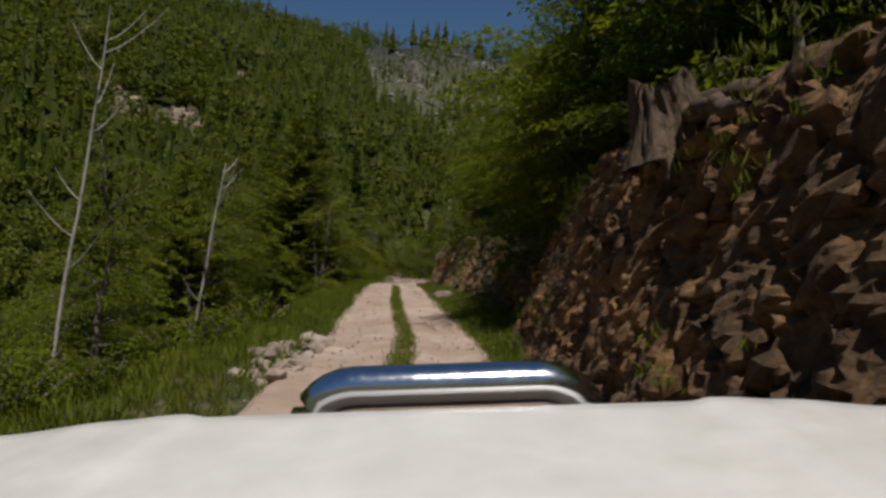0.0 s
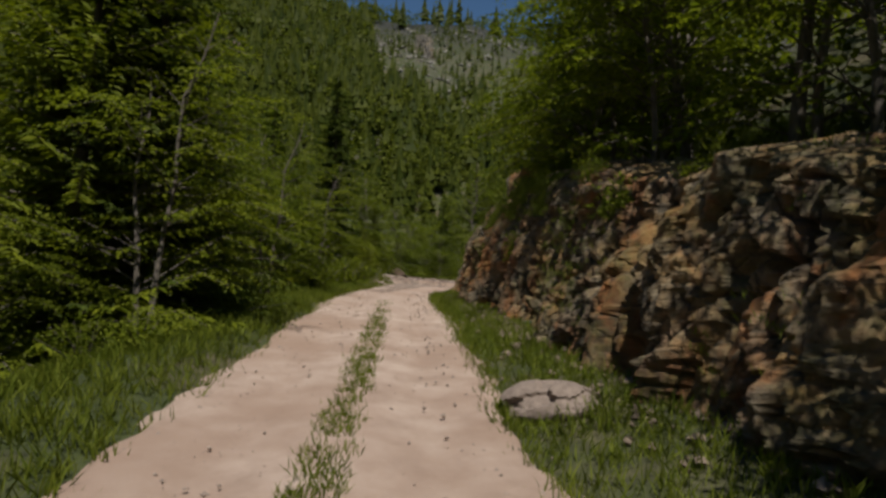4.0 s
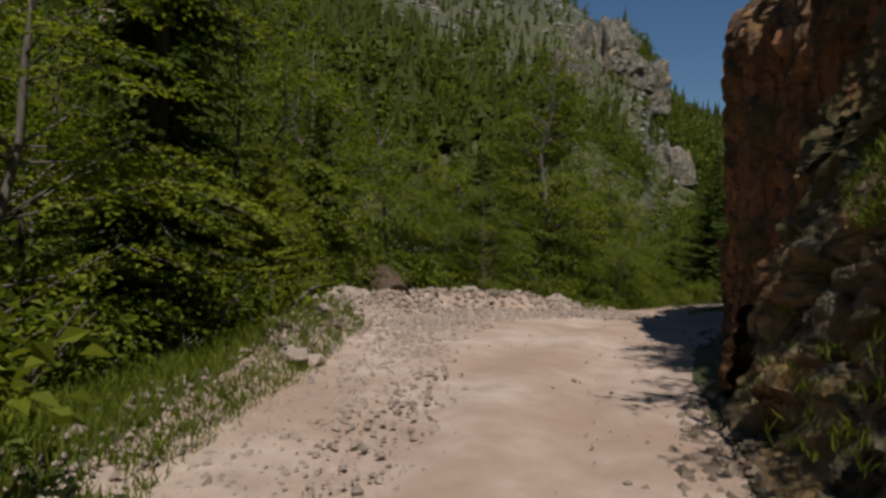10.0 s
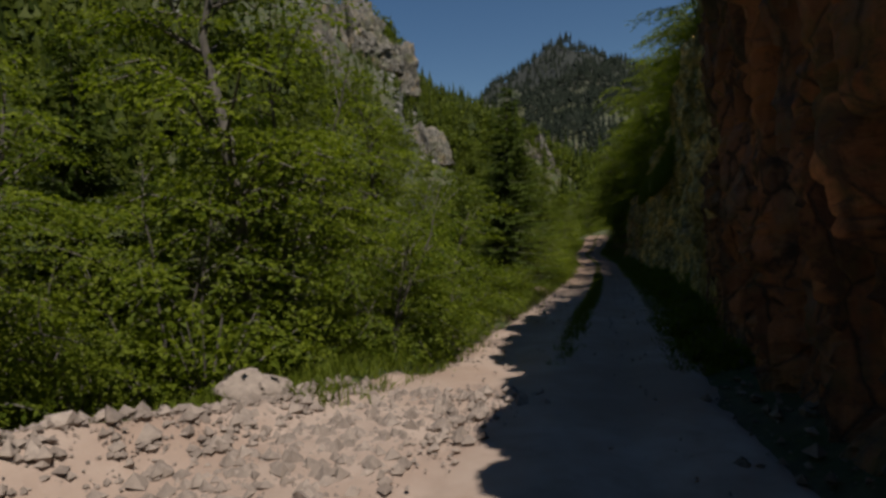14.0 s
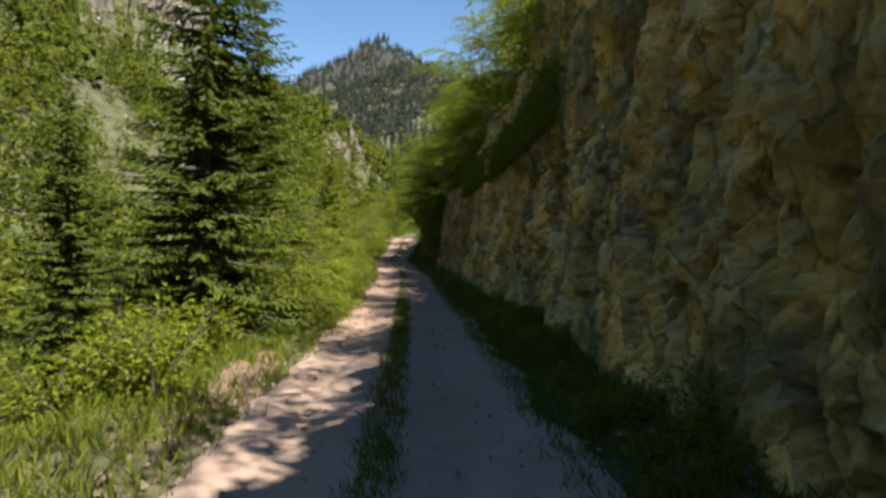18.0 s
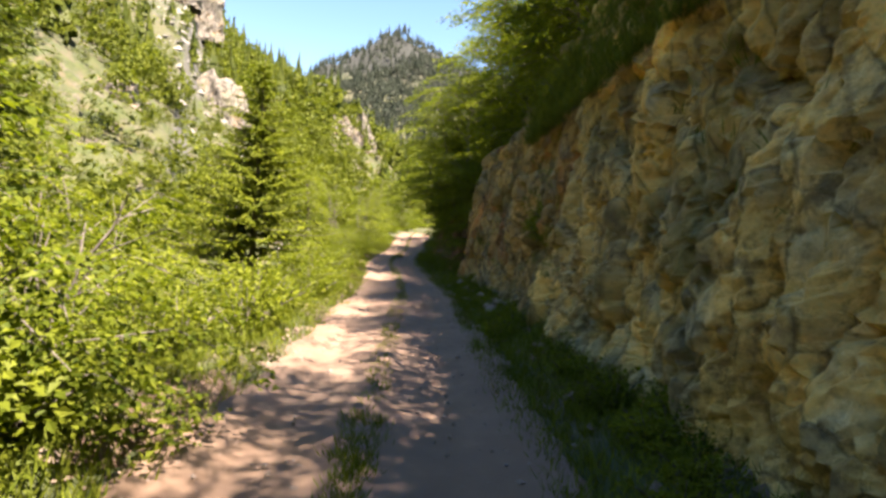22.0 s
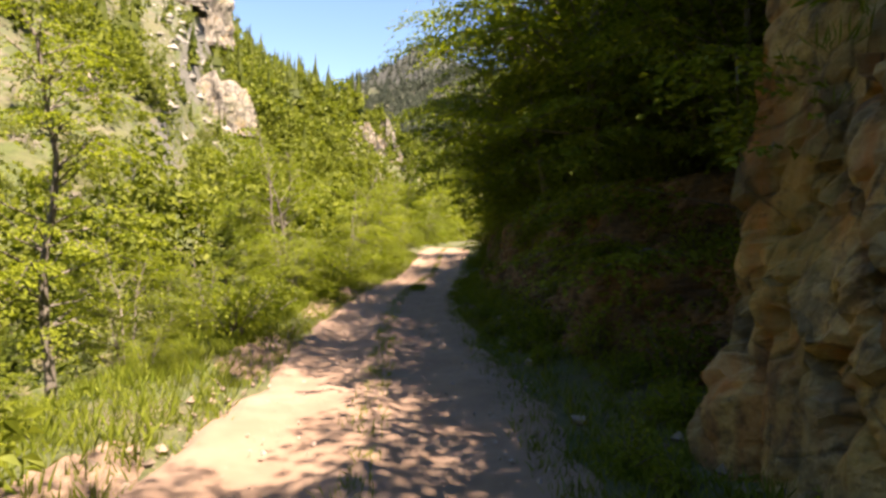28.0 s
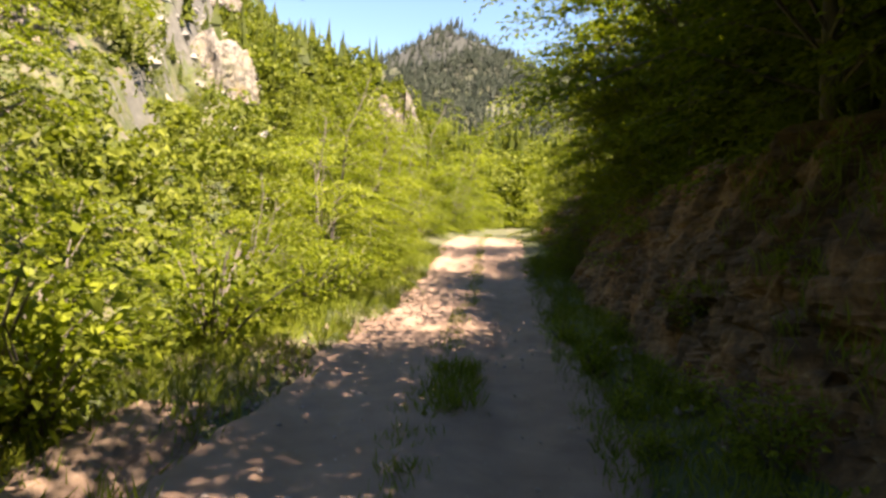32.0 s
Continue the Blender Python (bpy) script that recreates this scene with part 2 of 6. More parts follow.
def limestone(rust_from, pale=1.0, lichen_from=0.57, grain=1.0, ochre_from=0.42, rusty=1.0, soil_shade=0.8, warm=(1, 1, 1)):
    def rock_build(tree, shader):
        """Limestone: grey and ochre beds, rust streaks that run down, pale fresh breaks and dark lichen."""
        v = coords(tree, (grain,) * 3)
        big = noise_tex(tree, v, 0.32, 3.0)
        mid = noise_tex(tree, v, 1.3, 5.0)
        fine = noise_tex(tree, v, 9.0, 8.0, 0.7)
        streak = noise_tex(tree, coords(tree, (1.6 * grain, 1.6 * grain, 0.22 * grain)), 1.5, 5.0)
        grey = ramp(tree, fine, [(0.25, (0.110 * pale, 0.100 * pale, 0.086 * pale)), (0.5, (0.270 * pale, 0.245 * pale, 0.205 * pale)), (0.78, (0.450 * pale, 0.410 * pale, 0.340 * pale))])
        ochre = ramp(tree, fine, [(0.25, (0.150 * pale, 0.090 * pale, 0.035 * pale)), (0.5, (0.390 * pale, 0.265 * pale, 0.115 * pale)), (0.8, (0.560 * pale, 0.430 * pale, 0.230 * pale))])
        rust = ramp(tree, streak, [(0.35, (0.110 * rusty, 0.042 * rusty, 0.017 * rusty)), (0.7, (0.400 * rusty, 0.175 * rusty, 0.065 * rusty))])
        c = mix(tree, ramp(tree, mid, [(ochre_from, (0, 0, 0)), (ochre_from + 0.18, (1, 1, 1))]), grey, ochre)
        c = mix(tree, ramp(tree, math_node(tree, "MULTIPLY", big, streak), [(rust_from, (0, 0, 0)), (rust_from + 0.10, (0.85, 0.85, 0.85))]), c, rust)
        lichen = ramp(tree, noise_tex(tree, v, 3.1, 6.0, 0.75), [(lichen_from, (0, 0, 0)), (lichen_from + 0.1, (0.75, 0.75, 0.75))])
        c = mix(tree, lichen, c, (0.045, 0.046, 0.040))
        bent = tree.nodes.new("ShaderNodeVectorMath")
        bent.operation = "MULTIPLY_ADD"
        wobble = node(tree, "ShaderNodeTexNoise", Scale=0.9, Detail=4.0)
        tree.links.new(v, wobble.inputs["Vector"])
        tree.links.new(wobble.outputs["Color"], bent.inputs[0])
        bent.inputs[1].default_value = (0.28, 0.28, 0.28)
        tree.links.new(coords(tree, (grain, grain, 0.7 * grain)), bent.inputs[2])
        crack = tree.nodes.new("ShaderNodeTexVoronoi")
        crack.feature = "DISTANCE_TO_EDGE"
        crack.inputs["Scale"].default_value = 2.1
        tree.links.new(bent.outputs[0], crack.inputs["Vector"])
        edge = ramp(tree, crack.outputs["Distance"], [(0.0, (0, 0, 0)), (0.04, (1, 1, 1))])
        # every block has its own tone; joints painted dark for soil and cleft shade
        block = tree.nodes.new("ShaderNodeTexVoronoi")
        block.inputs["Scale"].default_value = 2.1
        tree.links.new(bent.outputs[0], block.inputs["Vector"])
        tone = ramp(tree, block.outputs["Color"], [(0.1, (0.55, 0.53, 0.52)), (0.5, (0.95, 0.93, 0.90)), (0.9, (1.4, 1.3, 1.15))])
        c = mix(tree, 0.75, c, mix(tree, 1.0, c, tone, "MULTIPLY"))
        seam = tree.nodes.new("ShaderNodeTexVoronoi")
        seam.feature = "DISTANCE_TO_EDGE"
        seam.inputs["Scale"].default_value = 0.75
        tree.links.new(bent.outputs[0], seam.inputs["Vector"])
        joint = math_node(tree, "MINIMUM", crack.outputs["Distance"], math_node(tree, "MULTIPLY", seam.outputs["Distance"], 0.8))
        joint = math_node(tree, "ADD", joint, math_node(tree, "MULTIPLY", math_node(tree, "SUBTRACT", mid, 0.5), 0.16))
        joint = math_node(tree, "ADD", joint, math_node(tree, "MULTIPLY", math_node(tree, "SUBTRACT", fine, 0.5), 0.14))
        c = mix(tree, ramp(tree, joint, [(0.0, (soil_shade,) * 3), (0.03, (soil_shade * 0.3,) * 3), (0.06, (0, 0, 0))]), c, (0.030, 0.026, 0.018))
        moss = ramp(tree, math_node(tree, "ADD", math_node(tree, "MULTIPLY", noise_tex(tree, v, 0.55, 4.0), 0.6), math_node(tree, "MULTIPLY", fine, 0.4)), [(0.50, (0, 0, 0)), (0.60, (0.7, 0.7, 0.7))])
        c = mix(tree, moss, c, (0.075, 0.080, 0.022))
        c = mix(tree, 1.0, c, warm, "MULTIPLY")
        tree.links.new(c, shader.inputs["Base Color"])
        shader.inputs["Roughness"].default_value = 0.88
        height = math_node(tree, "ADD", math_node(tree, "MULTIPLY", edge, 0.25), fine)
        bump(tree, shader, math_node(tree, "ADD", height, math_node(tree, "MULTIPLY", noise_tex(tree, v, 34.0, 5.0, 0.7), 0.35)), 1.0, 0.075 / grain)
    return rock_build


ROCK = material("limestone", limestone(0.31, 2.0, 0.68, 1.0, 0.36, 1.2, 0.55, (1.0, 1.0, 0.66)))
PALE_ROCK = material("pale_limestone", limestone(0.45, 0.66, 0.54, 0.3, 0.54))
OCHRE_ROCK = material("ochre_limestone", limestone(0.27, 1.2, 0.60, 1.0, 0.36, 1.2, 0.6, (1.0, 0.95, 0.66)))
# weathered copy of the limestone, darkened further for the shade on the low face
WORN_SHADED_ROCK = material("weathered_shaded_limestone", limestone(0.24, 0.70, 0.55, 1.0, 0.44, 0.80, 0.8, (1.06, 0.96, 0.76)))
RUST_ROCK = material("rust_stained_limestone", limestone(0.12, 0.66, 0.56, 1.0, 0.42, 1.25))


def earth_rock_build(tree, shader):
    v = coords(tree)
    fine = noise_tex(tree, v, 11.0, 8.0, 0.7)
    mid = noise_tex(tree, v, 1.7, 5.0)
    earth = ramp(tree, fine, [(0.3, (0.034, 0.019, 0.009)), (0.7, (0.120, 0.068, 0.032))])
    stone = ramp(tree, fine, [(0.3, (0.070, 0.034, 0.014)), (0.55, (0.205, 0.108, 0.042)), (0.75, (0.350, 0.230, 0.115))])
    c = mix(tree, ramp(tree, mid, [(0.45, (0, 0, 0)), (0.6, (1, 1, 1))]), earth, stone)
    tree.links.new(c, shader.inputs["Base Color"])
    shader.inputs["Roughness"].default_value = 0.95
    bump(tree, shader, fine, 0.9, 0.05)


EARTH_ROCK = material("earth_and_stones", earth_rock_build)


def stone_build(dark, light):
    def build(tree, shader):
        v = coords(tree)
        fine = noise_tex(tree, v, 14.0, 7.0, 0.7)
        info = tree.nodes.new("ShaderNodeObjectInfo").outputs["Random"]
        isl = tree.nodes.new("ShaderNodeNewGeometry").outputs["Random Per Island"]
        f = math_node(tree, "ADD", math_node(tree, "MULTIPLY", fine, 0.6), math_node(tree, "MULTIPLY", math_node(tree, "ADD", info, isl), 0.2))
        tree.links.new(ramp(tree, f, [(0.25, dark), (0.75, light)]), shader.inputs["Base Color"])
        shader.inputs["Roughness"].default_value = 0.9
        bump(tree, shader, fine, 0.6, 0.02)
    return build


STONE = material("loose_stone", stone_build((0.135, 0.104, 0.085), (0.380, 0.305, 0.250)))
SCREE = material("grey_scree", stone_build((0.045, 0.044, 0.036), (0.260, 0.245, 0.215)))
EARTHY_STONE = material("earthy_stone", stone_build((0.075, 0.055, 0.038), (0.260, 0.200, 0.145)))


def road_build(tree, shader):
    v = coords(tree)
    grit = noise_tex(tree, v, 55.0, 4.0, 0.8)
    mid = noise_tex(tree, v, 2.2, 6.0, 0.65)
    wide = noise_tex(tree, v, 0.45, 3.0)
    c = ramp(tree, mid, [(0.25, (0.270, 0.195, 0.152)), (0.5, (0.385, 0.292, 0.235)), (0.75, (0.480, 0.385, 0.320))])
    c = mix(tree, ramp(tree, wide, [(0.42, (0, 0, 0)), (0.62, (0.7, 0.7, 0.7))]), c, (0.270, 0.180, 0.130))
    c = mix(tree, ramp(tree, grit, [(0.62, (0, 0, 0)), (0.74, (0.8, 0.8, 0.8))]), c, (0.520, 0.460, 0.390))
    c = mix(tree, ramp(tree, grit, [(0.25, (0.5, 0.5, 0.5)), (0.38, (0, 0, 0))]), c, (0.120, 0.085, 0.062))
    where = tree.nodes.new("ShaderNodeSeparateXYZ")
    tree.links.new(v, where.inputs[0])
    brown = ramp(tree, math_node(tree, "ADD", math_node(tree, "MULTIPLY", where.outputs["Y"], 0.01), math_node(tree, "MULTIPLY", mid, 0.15)), [(0.64, (0, 0, 0)), (0.88, (0.85, 0.85, 0.85))])
    c = mix(tree, brown, c, mix(tree, mid, (0.082, 0.046, 0.026), (0.235, 0.148, 0.094)))
    tree.links.new(c, shader.inputs["Base Color"])
    shader.inputs["Roughness"].default_value = 0.95
    bump(tree, shader, math_node(tree, "ADD", grit, math_node(tree, "MULTIPLY", mid, 0.7)), 0.8, 0.015)


ROAD_DIRT = material("pale_gravel_dirt", road_build)


def ground_build(tree, shader):
    """Forest floor and grass; bare limestone where it is steep."""
    v = coords(tree)
    fine = noise_tex(tree, v, 6.0, 7.0, 0.7)
    mid = noise_tex(tree, v, 0.5, 5.0)
    wide = noise_tex(tree, v, 0.035, 4.0)
    grass = ramp(tree, fine, [(0.3, (0.018, 0.026, 0.006)), (0.55, (0.040, 0.054, 0.011)), (0.8, (0.080, 0.086, 0.022))])
    litter = ramp(tree, fine, [(0.3, (0.045, 0.032, 0.020)), (0.7, (0.150, 0.110, 0.066))])
    c = mix(tree, ramp(tree, mid, [(0.48, (0, 0, 0)), (0.66, (0.8, 0.8, 0.8))]), grass, litter)
    dry = ramp(tree, fine, [(0.3, (0.028, 0.031, 0.011)), (0.7, (0.085, 0.080, 0.034))])
    c = mix(tree, ramp(tree, wide, [(0.5, (0, 0, 0)), (0.62, (0.8, 0.8, 0.8))]), c, dry)
    steep = tree.nodes.new("ShaderNodeSeparateXYZ")
    tree.links.new(tree.nodes.new("ShaderNodeNewGeometry").outputs["Normal"], steep.inputs[0])
    rough = math_node(tree, "ADD", steep.outputs["Z"], math_node(tree, "MULTIPLY", noise_tex(tree, v, 0.16, 6.0, 0.7), 0.5))
    rock = ramp(tree, noise_tex(tree, v, 0.7, 8.0, 0.75), [(0.3, (0.030, 0.030, 0.025)), (0.6, (0.085, 0.082, 0.070)), (0.8, (0.190, 0.182, 0.160))])
    c = mix(tree, ramp(tree, rough, [(0.70, (0.85, 0.85, 0.85)), (0.84, (0, 0, 0))]), c, rock)
    high = tree.nodes.new("ShaderNodeSeparateXYZ")
    tree.links.new(tree.nodes.new("ShaderNodeNewGeometry").outputs["Position"], high.inputs[0])
    scree = math_node(tree, "ADD", noise_tex(tree, v, 0.42, 7.0, 0.8), math_node(tree, "MULTIPLY", noise_tex(tree, v, 0.05, 3.0), 0.6))
    stony = math_node(tree, "MULTIPLY", ramp(tree, scree, [(0.74, (0, 0, 0)), (0.84, (1, 1, 1))]), ramp(tree, math_node(tree, "MULTIPLY", high.outputs["Z"], 0.01), [(0.12, (0, 0, 0)), (0.35, (0.9, 0.9, 0.9))]))
    c = mix(tree, math_node(tree, "MULTIPLY", stony, 0.45), c, rock)
    # above 80 m the colour darkens: painted shade and haze of the mountain
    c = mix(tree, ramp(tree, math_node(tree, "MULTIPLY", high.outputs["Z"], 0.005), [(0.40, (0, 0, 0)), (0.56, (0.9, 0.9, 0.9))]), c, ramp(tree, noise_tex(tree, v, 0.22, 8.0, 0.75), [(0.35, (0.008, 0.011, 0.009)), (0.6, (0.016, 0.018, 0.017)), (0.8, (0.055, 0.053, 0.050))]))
    tree.links.new(c, shader.inputs["Base Color"])
    shader.inputs["Roughness"].default_value = 0.95
    bump(tree, shader, fine, 0.7, 0.08)


EARTH_HEAP = material("loose_earth", stone_build((0.062, 0.038, 0.023), (0.205, 0.140, 0.092)))
GROUND = material("forest_floor", ground_build)


def open_slope_build(tree, shader):
    v = coords(tree)
    fine = noise_tex(tree, v, 1.6, 8.0, 0.75)
    mid = noise_tex(tree, v, 0.22, 5.0)
    straw = ramp(tree, fine, [(0.3, (0.034, 0.040, 0.010)), (0.55, (0.066, 0.070, 0.024)), (0.8, (0.115, 0.104, 0.052))])
    bare = ramp(tree, fine, [(0.3, (0.040, 0.035, 0.025)), (0.7, (0.125, 0.108, 0.082))])
    turf = ramp(tree, fine, [(0.35, (0.020, 0.030, 0.006)), (0.7, (0.062, 0.080, 0.014))])
    c = mix(tree, ramp(tree, mid, [(0.48, (0, 0, 0)), (0.58, (1, 1, 1))]), straw, bare)
    c = mix(tree, ramp(tree, noise_tex(tree, v, 0.32, 7.0, 0.75), [(0.46, (0, 0, 0)), (0.54, (0.9, 0.9, 0.9))]), c, turf)
    tree.links.new(c, shader.inputs["Base Color"])
    shader.inputs["Roughness"].default_value = 0.95
    bump(tree, shader, fine, 0.8, 0.3)


OPEN_SLOPE = material("dry_grass_and_scree", open_slope_build)


def paint_build(tree, shader):
    dust = noise_tex(tree, coords(tree, (1, 1, 1), False), 7.0, 6.0)
    tree.links.new(ramp(tree, dust, [(0.3, (0.52, 0.51, 0.49)), (0.7, (0.60, 0.59, 0.575))]), shader.inputs["Base Color"])
    tree.links.new(ramp(tree, dust, [(0.3, (0.35, 0.35, 0.35)), (0.7, (0.5, 0.5, 0.5))]), shader.inputs["Roughness"])
    shader.inputs["Coat Weight"].default_value = 0.25


def chrome_build(tree, shader):
    n = noise_tex(tree, coords(tree, (1, 1, 1), False), 30.0, 4.0)
    shader.inputs["Base Color"].default_value = (0.75, 0.75, 0.76, 1)
    shader.inputs["Metallic"].default_value = 1.0
    tree.links.new(ramp(tree, n, [(0.3, (0.10, 0.10, 0.10)), (0.7, (0.2, 0.2, 0.2))]), shader.inputs["Roughness"])


def rubber_build(tree, shader):
    n = noise_tex(tree, coords(tree, (1, 1, 1), False), 20.0, 4.0)
    tree.links.new(ramp(tree, n, [(0.3, (0.015, 0.015, 0.015)), (0.7, (0.04, 0.038, 0.035))]), shader.inputs["Base Color"])
    shader.inputs["Roughness"].default_value = 0.8


PAINT = material("dusty_white_paint", paint_build)
CHROME = material("polished_tube", chrome_build)
RUBBER = material("black_rubber", rubber_build)

# ---- plan: the road's middle line ----
ROAD = [(-0.3, -30, -0.4), (-0.3, -16, -0.2), (-0.3, -6, -0.1), (-0.34, 0, 0), (-0.44, 4, 0.14), (-0.54, 8, 0.2), (-0.70, 12, 0.19), (-1.08, 15.95, 0.23),
        (-1.48, 19.92, 0.3), (-1.83, 23.91, 0.42), (-2.14, 27.89, 0.51), (-2.46, 31.88, 0.56), (-2.8, 35.87, 0.57), (-3.0, 39.88, 0.53),
        (-2.84, 43.9, 0.48), (-2.13, 47.87, 0.42), (-0.82, 51.68, 0.3), (1.04, 55.25, 0.11), (3.27, 58.6, -0.06), (5.61, 61.85, -0.19),
        (8.05, 65.04, -0.35), (10.48, 68.2, -0.56), (12.85, 71.42, -0.79), (15.21, 74.64, -1.0), (17.55, 77.88, -1.22), (19.86, 81.15, -1.43),
        (22.17, 84.41, -1.58), (24.5, 87.66, -1.72), (26.85, 90.89, -1.86), (29.03, 94.22, -2.02), (31.13, 97.63, -2.13), (33.22, 101.04, -2.2),
        (35.3, 104.45, -2.26), (37.5, 107.85, -2.28), (40.0, 111.25, -2.3), (42.6, 114.5, -2.3), (45.2, 117.7, -2.22), (49.4, 123.2, -1.75), (53.7, 128.8, -1.25), (59.5, 134.2, -0.95), (68, 138.5, -0.6), (82, 142, 0.2)]


def spline(points, step):
    p = np.array(points, float)
    out = []
    for i in range(len(p) - 1):
        a, b, c, d = p[max(i - 1, 0)], p[i], p[i + 1], p[min(i + 2, len(p) - 1)]
        for t in np.arange(0, 1, step / np.linalg.norm(c - b)):
            out.append(0.5 * (2 * b + (c - a) * t + (2 * a - 5 * b + 4 * c - d) * t * t + (3 * b - a - 3 * c + d) * t ** 3))
    return np.array(out)


LINE = spline(ROAD, 0.4)
RUN = np.r_[0, np.cumsum(np.linalg.norm(np.diff(LINE[:, :2], axis=0), axis=1))]
RUN -= RUN[np.argmin(np.hypot(LINE[:, 0] + 0.34, LINE[:, 1]))]
TAN = np.gradient(LINE[:, :2], axis=0)
TAN /= np.linalg.norm(TAN, axis=1, keepdims=True)


def along(s, d, up=0.0):
    """The place s metres along the road, d metres to the right of its middle, up metres over it."""
    s, d = np.asarray(s, float), np.asarray(d, float)
    x, y, z = (np.interp(s, RUN, LINE[:, k]) for k in range(3))
    tx, ty = np.interp(s, RUN, TAN[:, 0]), np.interp(s, RUN, TAN[:, 1])
    n = np.hypot(tx, ty)
    return np.stack([x + d * ty / n, y - d * tx / n, z + up], -1)


def near_road(x, y):
    """For places: metres along the road, metres to its right, height of the road there."""
    x, y = np.ravel(x), np.ravel(y)
    s, d, z = np.empty(len(x)), np.empty(len(x)), np.empty(len(x))
    for k in range(0, len(x), 20000):
        part_x, part_y = x[k:k + 20000], y[k:k + 20000]
        gap = (part_x[:, None] - LINE[None, :, 0]) ** 2 + (part_y[:, None] - LINE[None, :, 1]) ** 2
        i = gap.argmin(1)
        dx, dy = part_x - LINE[i, 0], part_y - LINE[i, 1]
        cross = dx * TAN[i, 1] - dy * TAN[i, 0]
        s[k:k + 20000] = RUN[i] + dx * TAN[i, 0] + dy * TAN[i, 1]
        d[k:k + 20000] = np.sign(cross) * np.sqrt(gap[np.arange(len(i)), i])
        z[k:k + 20000] = LINE[i, 2]
    return s, d, z


# Foot of the rock face, its height, and how far its top leans back, by metres along the road.
FOOT = [(-30, 1.9, 3.2, 0.7), (0, 1.75, 3.0, 0.6), (8, 1.9, 3.2, 0.9), (12, 2.2, 2.8, 1.0), (15, 3.0, 2.0, 1.2), (20, 3.4, 2.0, 1.2), (24, 3.0, 2.8, 0.9),
        (28, 2.7, 3.3, 0.9), (34, 2.5, 3.6, 1.2), (39, 2.4, 3.4, 1.3), (43, 2.0, 2.8, 1.2), (46, 1.9, 2.6, 1.2), (49.2, 2.3, 3.2, 1.2), (50.2, 3.5, 6.6, 0.6), (54, 2.6, 6.4, -0.1), (58, 2.3, 6.8, -0.4),
        (62, 2.4, 9.5, -0.5), (68, 2.7, 11, 0.6), (76, 2.9, 10, 0.9), (86, 2.9, 8.2, 0.9), (95, 2.8, 6.6, 0.8), (104, 2.8, 5.4, 0.7), (107.4, 2.8, 5.2, 0.5), (108.6, 3.6, 2.8, 1.5),
        (112, 2.9, 3.0, 1.3), (118, 2.6, 3.1, 1.0), (128, 2.5, 3.0, 1.0), (136, 2.6, 2.4, 1.3), (150, 2.8, 2.2, 1.5)]
FOOT_S, FOOT_D, FACE_H, FACE_B = zip(*FOOT)
# Half widths of the bare road to its left and right; a gravel lay-by lies on the outside of the bend.
WIDE = [(-30, 1.6, 1.6), (38, 1.6, 1.6), (44, 1.7, 1.8), (48, 2.3, 2.1), (51, 3.3, 2.3), (53, 3.9, 2.4), (56, 3.9, 2.2), (59, 2.5, 1.9), (62, 1.55, 1.7), (70, 1.5, 1.75), (150, 1.5, 1.75)]
WIDE_S, WIDE_L, WIDE_R = zip(*WIDE)


def foot(s):
    return np.interp(s, FOOT_S, FOOT_D), np.interp(s, FOOT_S, FACE_H), np.interp(s, FOOT_S, FACE_B)


def smooth_step(x, a, b):
    t = np.clip((x - a) / (b - a), 0, 1)
    return t * t * (3 - 2 * t)


# The valley's far skyline: degrees east of north, its height in degrees and its distance; foot of that slope.
SKYLINE = [(-180, 20, 260, 60), (-90, 24, 240, 42), (-40, 25.5, 250, 46), (0, 24.5, 260, 62), (6, 23.5, 260, 66), (10, 21.5, 260, 68), (13.5, 19, 260, 70), (16, 17.2, 260, 72),
           (17.2, 13.6, 265, 74), (20, 11.6, 280, 78), (24, 10.0, 300, 84), (26, 8.6, 310, 90), (28, 7.0, 320, 96), (30, 5.4, 325, 112), (33, 4.6, 330, 136), (38, 3.4, 340, 220), (60, 2.0, 340, 300), (180, 2.0, 340, 300)]
SKY_AZ, SKY_UP, SKY_FAR, SKY_FOOT = (np.array(a, float) for a in zip(*SKYLINE))


def slope_at(x, y):
    """How far up the far slope a place lies (0: its foot, 1: the skyline), and its bearing."""
    r, az = np.hypot(x - 5, y - 55), np.degrees(np.arctan2(x - 5, y - 55))
    far, low = np.interp(az, SKY_AZ, SKY_FAR), np.interp(az, SKY_AZ, SKY_FOOT)
    return (r - low) / (far - low), az


